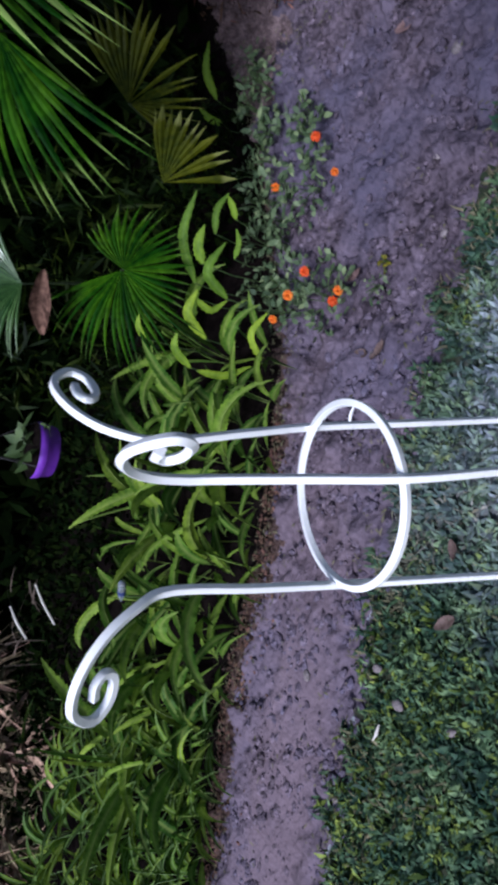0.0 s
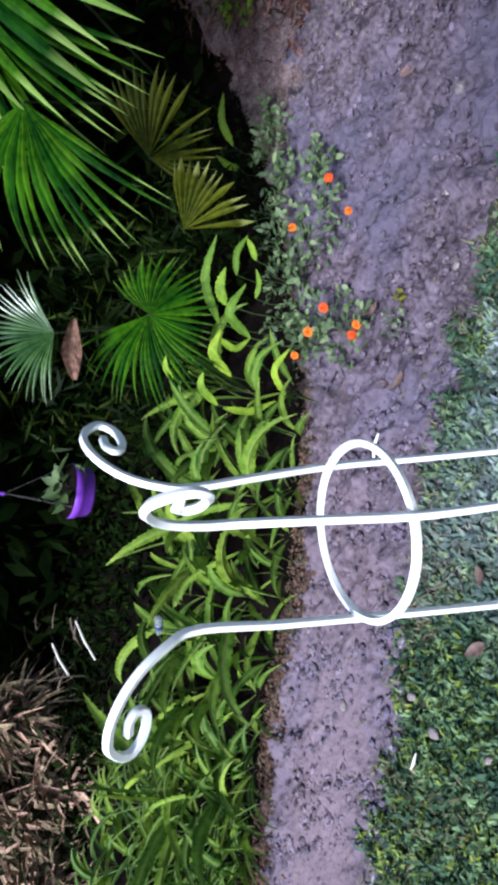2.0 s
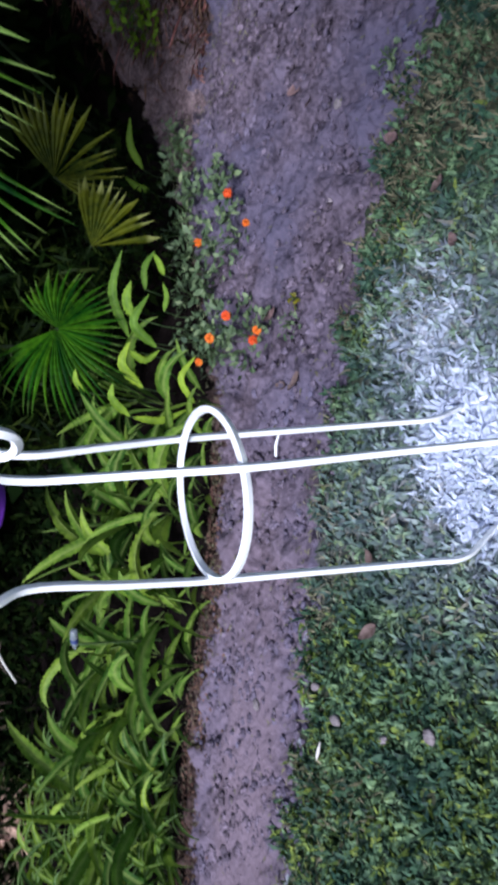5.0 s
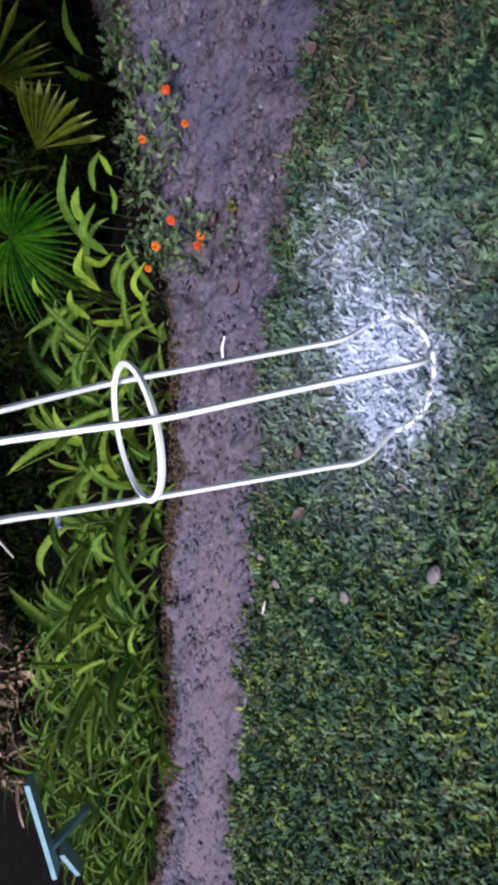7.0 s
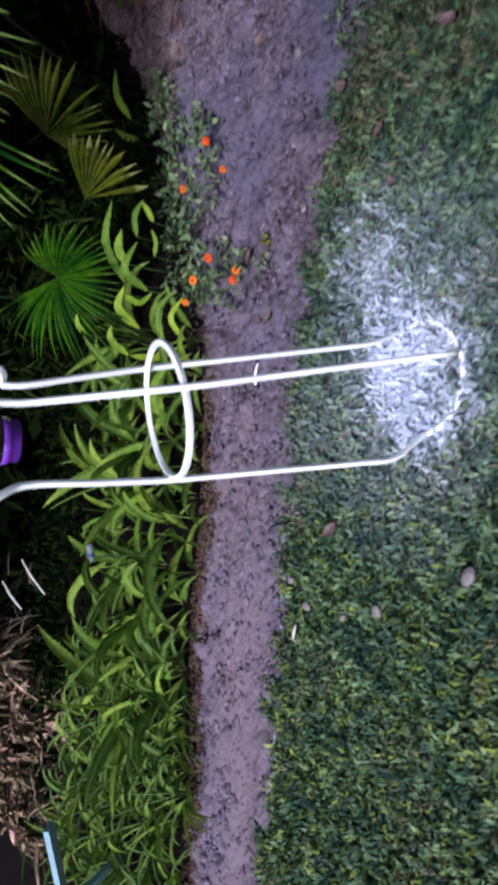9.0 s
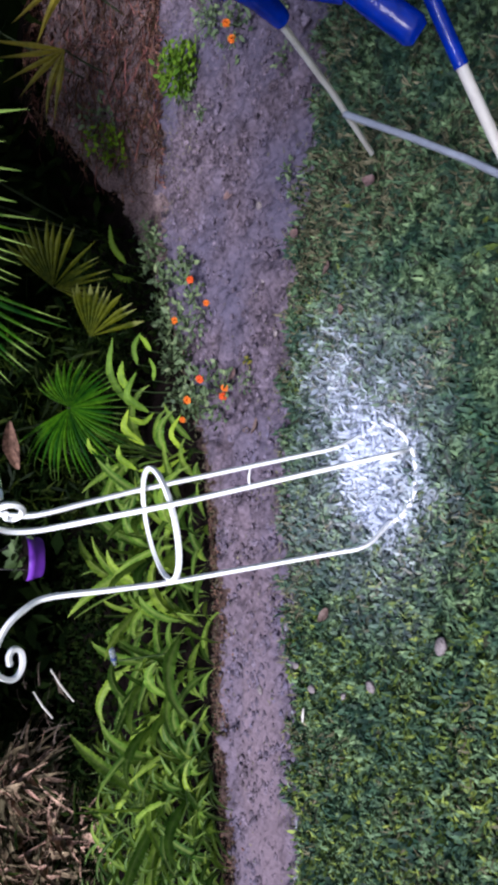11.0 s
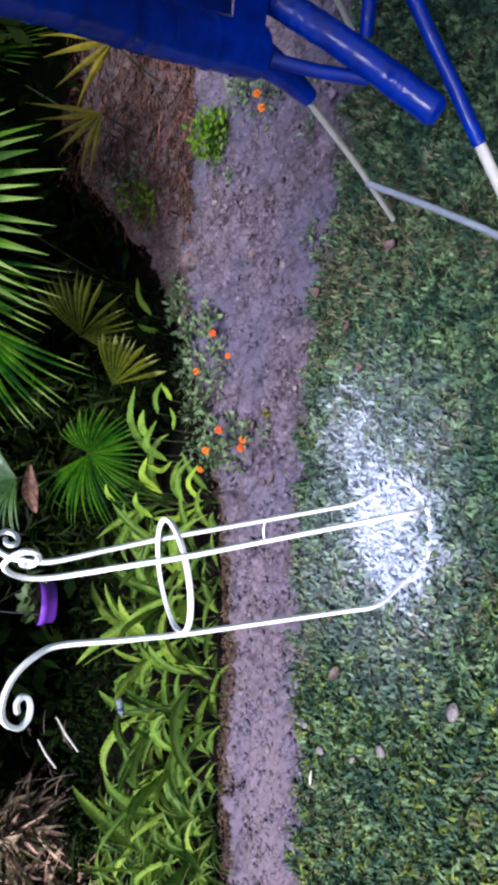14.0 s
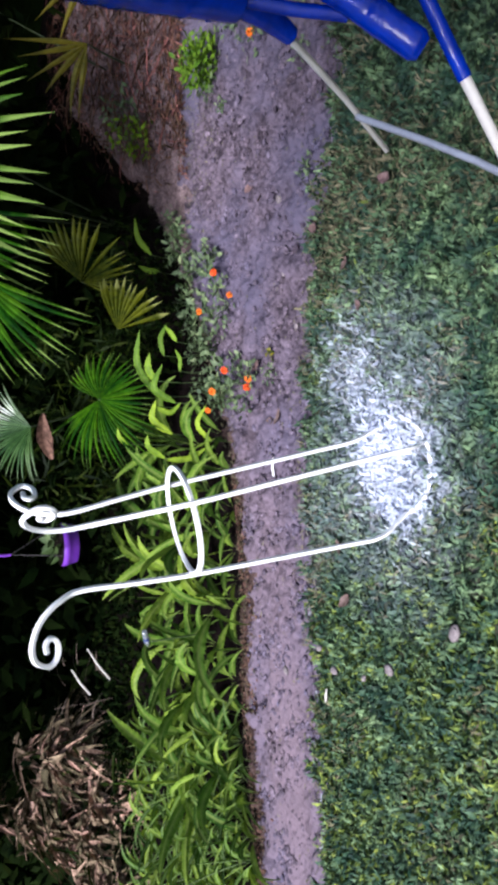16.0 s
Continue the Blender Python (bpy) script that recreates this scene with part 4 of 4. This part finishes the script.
def build_litter():
    spots = ((0.736, 0.413), (0.996, 0.235), (-0.405, 0.17), (-0.235, 0.24), (1.07, 1.265), (1.02, 1.16), (0.09, 0.87), (0.12, 0.80), (0.86, 0.64), (0.30, 1.05), (0.60, 0.30))
    for i, (x, y) in enumerate(spots):
        on = "grass" if y < grass_edge(x) else "soil"
        ob = new("fallen_leaf", LEAVES[i % 4])
        ob.matrix_basis = pose(x, y, 0.022 if on == "grass" else 0.004, 12 * math.sin(i * 2.1), 14 * math.cos(i * 1.3), 77 * i) @ Matrix.Scale(0.8 + 0.4 * ((i * 37) % 10) / 10, 4)
        tagged(ob, "dry curled pinkish-brown leaf lying on the " + on, "leaf", "fallen leaves")
    for i, (x, y, r) in enumerate(((-0.263, -0.345, 0.022), (-0.52, -0.10, 0.017), (-0.69, 0.19, 0.016), (-0.66, 0.30, 0.014), (-0.62, 0.02, 0.012), (-1.1, 0.25, 0.013),
                                   (-0.9, 0.55, 0.016), (0.7, 0.9, 0.015), (0.5, 0.75, 0.012), (1.0, 1.0, 0.018))):
        v, f = blob(r, i + 2, (1.2, 0.9, 0.65), 0.4, 2)
        ob = new("pebble", mesh_of("pebble", v, f, [M_STONE], True))
        ob.matrix_basis = pose(x, y, 0.022 if y < grass_edge(x) else 0.0, 0, 0, 40 * i)
        tagged(ob, "small pale rounded pebble on the ground", "pebble", "pebbles")
    ob = new("stick", bar("stick", [(-0.135, 0.80, 0.008), (-0.10, 0.812, 0.012), (-0.058, 0.818, 0.008)], 0.005, M_WHITE, 7, taper=(0.9, 1.1, 0.6)))
    tagged(ob, "short white-painted stick lying on the soil", "stick")
    ob = new("wood_chip", bar("wood_chip", [(-0.825, 0.205, 0.03), (-0.80, 0.20, 0.036), (-0.775, 0.21, 0.03)], 0.005, M_BARE, 6, taper=(0.4, 1.1, 0.5)))
    tagged(ob, "pale wood chip at the edge of the lawn", "wood chip")


build_litter()


def build_debris():
    """Straw, bark and leaf crumbs along both edges of the soil."""
    g = random.Random(77)
    out = []
    for i in range(2600):
        x = g.uniform(-2.5, 2.2)
        top, low = float(fern_edge(x)), float(grass_edge(x))
        y = top - abs(g.gauss(0, 0.09)) + 0.03 if i % 5 < 3 else (low + abs(g.gauss(0, 0.07)) if i % 5 == 3 else g.uniform(low, min(top, 2.6)))
        if i % 4 == 0:
            x, y = g.gauss(1.45, 0.35), g.gauss(2.05, 0.22)
        ln, w = g.uniform(0.006, 0.028), g.uniform(0.002, 0.007)
        m = pose(x, y, 0.012 + 0.006 * g.random(), g.uniform(-25, 25), g.uniform(-20, 20), g.uniform(0, 360))
        out.append(moved(([(-ln / 2, -w / 2, 0), (0, -w / 2, ln * 0.08), (ln / 2, 0, 0), (0, w / 2, ln * 0.08), (-ln / 2, w / 2, 0)], [(0, 1, 3, 4), (1, 2, 3)]), m))
    v, f = join(out)
    tagged(new("soil_debris", mesh_of("soil_debris", v, f, [M_STRAW])), "dry straw, bark and leaf crumbs scattered on the soil", "debris", kind="stuff")


build_debris()


def build_crumbs():
    """Reddish bark and leaf crumbs washed up against the ferns at the bare end of the soil."""
    g = random.Random(91)
    kinds = [blob(1.0, 20 + k, (1.3, 0.8, 0.45), 0.5, 1) for k in range(5)]
    out = []
    for i in range(1500):
        x = g.uniform(-2.4, -0.25)
        y = float(fern_edge(x)) + 0.03 - abs(g.gauss(0, 0.075)) * min(1.0, 0.4 + (-0.25 - x))
        r = g.uniform(0.0025, 0.0075)
        out.append(moved(kinds[i % 5], pose(x, y, 0.006 + r * 0.3, g.uniform(-30, 30), g.uniform(-30, 30), g.uniform(0, 360)) @ Matrix.Scale(r, 4)))
    v, f = join(out)
    tagged(new("leaf_crumbs", mesh_of("leaf_crumbs", v, f, [M_BROWN])), "reddish brown bark and leaf crumbs along the ferns", "debris", kind="stuff")


build_crumbs()


def skirt(crowns, count, length, width, seed):
    """Dead palm leaves: folded straps that arch out of each crown and hang to the ground."""
    g = random.Random(seed)
    out = []
    for cx, cy, cz in crowns:
        for _ in range(count):
            a, ln, w = g.uniform(0, 6.28), length * (0.4 + 0.9 * g.random()), width * g.uniform(0.3, 1.6)
            slope, sag, bend = g.uniform(-0.9, 0.4), g.uniform(0.2, 1.5), g.gauss(0, 0.2)
            p, v, f = Vector((cx + g.gauss(0, 0.05), cy + g.gauss(0, 0.05), cz * g.uniform(0.55, 1.05))), [], []
            twist = g.uniform(-1.2, 1.2)
            for i in range(7):
                t = i / 6
                d = Vector((math.cos(a + bend * t), math.sin(a + bend * t), slope - sag * t)).normalized()
                side = Vector((-d.y, d.x, 0)).normalized() * math.cos(twist) + Vector((0, 0, 1)) * math.sin(twist)
                half = side * w * 0.5 * (1 - 0.85 * t * t)
                p = Vector((p.x, p.y, max(0.015, p.z)))
                v += [p - half, p + side.cross(d) * w * 0.2, p + half]
                p = p + d * ln / 6
            for i in range(6):
                b = 3 * i
                f += [(b, b + 3, b + 4, b + 1), (b + 1, b + 4, b + 5, b + 2)]
            out.append((v, f))
    return join(out)


def build_leaf_slope():
    """Reddish leaf strips and longer dead strands over the slope behind the soil."""
    g = random.Random(62)
    out = []
    for i in range(7500):
        x = g.uniform(1.05, 3.1)
        y = float(np.interp(x, LITTER_X, LITTER_Y)) - 0.10 + 1.15 * g.random() ** 1.3
        if g.random() > (x - 1.15) / 0.45:
            continue
        long = i % 9 == 0
        ln, w = (g.uniform(0.12, 0.34), g.uniform(0.004, 0.009)) if long else (g.uniform(0.02, 0.10), g.uniform(0.004, 0.012))
        z = float(litter_rise(x, y)) + (0.03 if long else 0.012) + 0.02 * g.random()
        m = pose(x, y, z, g.uniform(-30, 30), g.uniform(-25, 25), 100 + g.gauss(0, 50)) @ pose(0, 0, 0, 28)
        p = [(-ln / 2, -w * 0.3, 0), (-ln / 6, -w / 2, ln * 0.06), (ln / 4, -w * 0.4, ln * 0.05), (ln / 2, 0, -ln * 0.02), (ln / 4, w * 0.4, ln * 0.06), (-ln / 6, w / 2, ln * 0.07), (-ln / 2, w * 0.3, 0)]
        out.append(moved((p, [(0, 1, 5, 6), (1, 2, 4, 5), (2, 3, 4)]), m))
    v, f = join(out)
    tagged(new("leaf_litter", mesh_of("leaf_litter", v, f, [M_RUSSET])), "reddish brown leaf litter on the slope beside the soil", "leaf litter", kind="stuff")


build_leaf_slope()

ob = thing("dry_leaf_pile", "heap of dead brown palm leaves hanging in the bed", "leaf pile", (-2.52, 1.86, 0.0))
pile = random.Random(71)
CROWNS = []
for k in range(26):
    dx, dy = pile.uniform(-0.85, 0.12), pile.uniform(-0.12, 0.55) if k < 15 else pile.uniform(0.5, 0.95)
    CROWNS.append((dx, dy, 0.28 + 0.55 * max(0.0, dy) + pile.uniform(-0.05, 0.12)))
part("dry_leaves", mesh_of("dry_leaves", *skirt(CROWNS, 40, 0.32, 0.030, 61), [M_DRY]), ob)["kind"] = "stuff"
part("broken_leaves", mesh_of("broken_leaves", *skirt(CROWNS, 70, 0.15, 0.042, 67), [M_DRY]), ob)["kind"] = "stuff"
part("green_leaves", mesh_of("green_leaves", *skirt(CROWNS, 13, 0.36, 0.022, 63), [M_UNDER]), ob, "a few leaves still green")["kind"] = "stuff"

ob = thing("dead_frond", "brown dead fern fronds hanging in the shade of the bed", "dead frond", (-1.75, 1.85, 0.1))
part("dead_leaves", mesh_of("dead_leaves", *skirt(((0.0, 0.0, 0.62), (0.20, 0.12, 0.52), (-0.25, 0.05, 0.56)), 9, 0.22, 0.010, 65), [M_BARK]), ob)["kind"] = "stuff"

for a, b in (((-1.33, 1.50, 0.675), (-1.49, 1.50, 0.575)), ((-1.225, 1.50, 0.60), (-1.42, 1.50, 0.475))):
    ob = new("cane", bar("cane", [a, ((a[0] + b[0]) / 2, a[1], (a[2] + b[2]) / 2 + 0.006), b], 0.006, M_BARE, 6, taper=(0.6, 1, 0.8)))
    tagged(ob, "broken pale cane leaning on the dry leaf heap", "cane", "canes in the bed")


# ---- hanging pot ----
def build_pot():
    ob = thing("hanging_pot", "purple plastic hanging pot with thin wires, over the ferns", "plant pot", (-0.635, 1.47, 0.60))
    prof = [(0.0, 0.082), (0.086, 0.082), (0.090, 0.088), (0.096, 0.125), (0.100, 0.128), (0.102, 0.154), (0.099, 0.156), (0.097, 0.150)]
    n = 36
    v = [(r * math.cos(6.2832 * k / n), r * math.sin(6.2832 * k / n), z) for r, z in prof for k in range(n)]
    f = [(i * n + k, i * n + (k + 1) % n, (i + 1) * n + (k + 1) % n, (i + 1) * n + k) for i in range(len(prof) - 1) for k in range(n)]
    part("bowl", mesh_of("bowl", v, f, [M_PURPLE], True), ob)
    disc = [(0.1015 * math.cos(6.2832 * k / n), 0.1015 * math.sin(6.2832 * k / n), 0.1575) for k in range(n)] + [(0, 0, 0.185)]
    part("potting_soil", mesh_of("potting_soil", disc, [(k, (k + 1) % n, n) for k in range(n)], [M_SHADE_EARTH], True), ob, "dark potting soil")
    top = Vector((-0.03, 0, 0.38))
    for k in (20, 140, 260):
        part("wire", bar("wire", [Vector((0.104 * math.cos(radians(k)), 0.104 * math.sin(radians(k)), 0.15)), top], 0.0013, M_WIRE, 5), ob)
    part("hook", bar("hook", [top, top + Vector((0, 0, 0.035)), top + Vector((0.004, 0, 0.07))], 0.007, M_PURPLE, 8), ob, "purple plastic hook")
    part("cord", bar("cord", [top + Vector((0.004, 0, 0.06)), top + Vector((0, 0.5, 0.8)), top + Vector((0, 1.1, 1.4))], 0.002, M_WIRE, 5), ob)
    part("plant", mesh_of("plant", *leafy(34, 0.09, 0.15, 0.075, 9), [M_STEM]), ob, "small green plant", Matrix.Translation((0.0, 0, 0.10)))


build_pot()


def build_bottle():
    ob = thing("plastic_bottle", "small clear plastic bottle tipped over on a stake among ferns", "bottle", (-1.03, 1.15, 0.05))
    prof = [(0.0, 0.455), (0.012, 0.455), (0.019, 0.447), (0.021, 0.43), (0.021, 0.37), (0.019, 0.355), (0.010, 0.335), (0.009, 0.32), (0.0, 0.32)]
    n = 20
    v = [(r * math.cos(6.2832 * k / n), r * math.sin(6.2832 * k / n), z) for r, z in prof for k in range(n)]
    f = [(i * n + (k + 1) % n, i * n + k, (i + 1) * n + k, (i + 1) * n + (k + 1) % n) for i in range(len(prof) - 1) for k in range(n)]
    tip = pose(0.02, 0, 0.36, 10, 72, 0) @ Matrix.Scale(0.72, 4) @ Matrix.Translation((0, 0, -0.385))
    body = part("body", mesh_of("body", v, f, [M_PLASTIC], True), ob, m=tip)
    part("stake", bar("stake", [(0, 0, -0.02), (0, 0, 0.335)], 0.004, M_STEM, 6), ob)
    lab = [(0.0216 * math.cos(6.2832 * k / n), 0.0216 * math.sin(6.2832 * k / n), z) for z in (0.372, 0.398) for k in range(n)]
    part("label", mesh_of("label", lab, [(k, (k + 1) % n, n + (k + 1) % n, n + k) for k in range(n)], [M_NAVY], True), body, "navy blue label band")


build_bottle()

# a dead folded leaf hanging at the small palm
sheath = new("dead_leaf", curled_leaf(0.23, 0.075, -0.35, 31, M_BROWN, 1.1))
x, z = Vector((-0.96, -0.05, -0.2)).normalized(), Vector((0.1, -0.9, 0.4))
z = (z - x * z.dot(x)).normalized()
m = Matrix((x, z.cross(x), z)).transposed().to_4x4()
m.translation = (-0.15, 1.645, 0.80)
sheath.matrix_basis = m
tagged(sheath, "dead pinkish-brown leaf sheath hanging at a palm stalk", "dead leaf")


# ---- pale blue boards ----
blue = thing("garden_frame", "pale blue painted board frame half hidden by ferns", "frame", (-2.3, 0.8, 0.0))
for a, b, w in (((0.27, -0.05, 0.56), (-0.35, -0.12, 0.40), 0.075), ((-0.20, 0.16, 0.0), (-0.20, -0.09, 0.44), 0.065), ((-0.13, -0.15, 0.40), (-0.30, -0.17, 0.31), 0.085)):
    part("board", mesh_of("board", *board(a, b, w, 0.022, (0.3, -1, 0.6)), [M_PALEBLUE]), blue)


# ---- blue folding chair ----
def padded(pts, r, seed):
    """A fabric-wrapped rail: a thick tube with fine tight creases round it and blunt ends."""
    p = [Vector(q) for q in pts]
    line = []
    for a, b in zip(p[:-1], p[1:]):
        line += [a.lerp(b, t) for t in np.linspace(0, 1, 26, endpoint=False)]
    line.append(p[-1])
    n = len(line)
    g = random.Random(seed)
    creases = [g.uniform(0.06, 0.94) for _ in range(9)]
    tp = []
    for i in range(n):
        t = i / (n - 1)
        end = min(1.0, 0.72 + 14 * t, 0.72 + 14 * (1 - t))
        tp.append(end * (1 + sum(0.045 * math.exp(-((t - c) / 0.010) ** 2) for c in creases) + 0.03 * math.sin(5 * t + seed)))
    return sweep(line, r, 20, taper=tp)


def build_chair():
    base = Vector((1.2, 0.0, 0.0))
    ob = thing("folding_chair", "shiny blue nylon folding chair with white tube legs on the lawn", "chair", base)
    far = Vector((0.50, 0.20, 0.03))

    def at(*pts):
        return [Vector(q) - base for q in pts]

    back = at((1.035, -0.475, 1.395), (1.068, -0.412, 1.301), (1.096, -0.367, 1.213), (1.121, -0.318, 1.111), (1.148, -0.268, 0.995), (1.174, -0.241, 0.870), (1.193, -0.222, 0.765))
    sleeve = at((1.198, -0.205, 0.770), (1.187, -0.184, 0.686), (1.172, -0.157, 0.608))
    leg = at((1.176, -0.152, 0.620), (1.135, 0.040, 0.330), (1.085, 0.263, 0.016))
    for k, off in enumerate((Vector(), far)):
        part("back_rail", mesh_of("back_rail", *padded([q + off for q in back], 0.050, 3 + k), [M_BLUE], True), ob)
        part("sleeve", bar("sleeve", [q + off for q in sleeve], 0.029, M_BLUE, 14, taper=(1.25, 1.0, 0.72)), ob)
        part("leg", bar("leg", [q + off for q in leg], 0.0085, M_BARE, 12), ob, "white tube leg")
    rail = at((1.365, -0.215, 0.915), (1.321, -0.245, 0.841), (1.284, -0.256, 0.766), (1.238, -0.301, 0.653), (1.180, -0.353, 0.540), (1.117, -0.411, 0.438))
    part("seat_rail", mesh_of("seat_rail", *padded(rail, 0.031, 9), [M_BLUE], True), ob)
    part("foot_tube", bar("foot_tube", at((1.113, 0.092, 0.252), (1.045, -0.081, 0.160), (0.982, -0.230, 0.091), (0.901, -0.400, 0.040), (0.842, -0.500, 0.014)), 0.0095, M_GREY, 12), ob, "grey metal tube")
    part("strut", bar("strut", at((1.367, -0.408, 0.627), (1.314, -0.415, 0.563), (1.204, -0.425, 0.459), (1.073, -0.448, 0.353)), 0.0150, M_BLUE, 12), ob)
    part("strut_end", bar("strut_end", at((1.078, -0.447, 0.357), (0.944, -0.465, 0.236), (0.720, -0.500, 0.030)), 0.0120, M_BARE, 12), ob, "white tube end")
    part("brace", bar("brace", at((1.183, -0.234, 0.756), (1.179, -0.266, 0.663), (1.175, -0.321, 0.566)), 0.0140, M_BLUE, 12), ob)
    part("crossbar", bar("crossbar", at((1.358, -0.393, 0.643), (1.311, -0.373, 0.624), (1.244, -0.338, 0.596)), 0.0150, M_BLUE, 12), ob)
    # the sling hung between the back rails, sagging in the middle, with soft creases
    v, f = [], []
    for i in range(13):
        for j in range(21):
            s, t = i / 12, j / 20
            k = t * 5.6
            q = back[int(k)].lerp(back[int(k) + 1], k % 1.0) + far * s
            q += Vector((-0.2, 0.75, -0.6)).normalized() * (0.06 * math.sin(math.pi * s)) + Vector((0, 0, 0.030 * (1 - s)))
            v.append(q + Vector((0, 0, 0.006 * math.sin(19 * t + 5 * s) * math.sin(7 * s))))
    for i in range(12):
        for j in range(20):
            k = i * 21 + j
            f.append((k, k + 1, k + 22, k + 21))
    part("back_sling", mesh_of("back_sling", v, f, [M_BLUE], True), ob)
    # a stitched band folded over the end of the rail
    line = smooth_line(at((1.375, -0.330, 0.845), (1.323, -0.320, 0.846), (1.271, -0.306, 0.840), (1.202, -0.281, 0.827), (1.150, -0.246, 0.806), (1.142, -0.215, 0.800)), 5)
    half, v, f = Vector((0.012, 0.010, -0.036)), [], []
    for i, q in enumerate(line):
        d = (line[min(i + 1, len(line) - 1)] - line[max(i - 1, 0)])
        up = Vector(d).cross(half).normalized() * 0.004
        q = Vector(q)
        v += [q - half - up, q + half - up, q + half + up, q - half + up]
        if i:
            o = 4 * i
            f += [(o - 4 + a, o - 4 + (a + 1) % 4, o + (a + 1) % 4, o + a) for a in range(4)]
    f += [(3, 2, 1, 0), tuple(len(v) - 4 + a for a in range(4))]
    part("strap", mesh_of("strap", v, f, [M_BLUE]), ob)


build_chair()
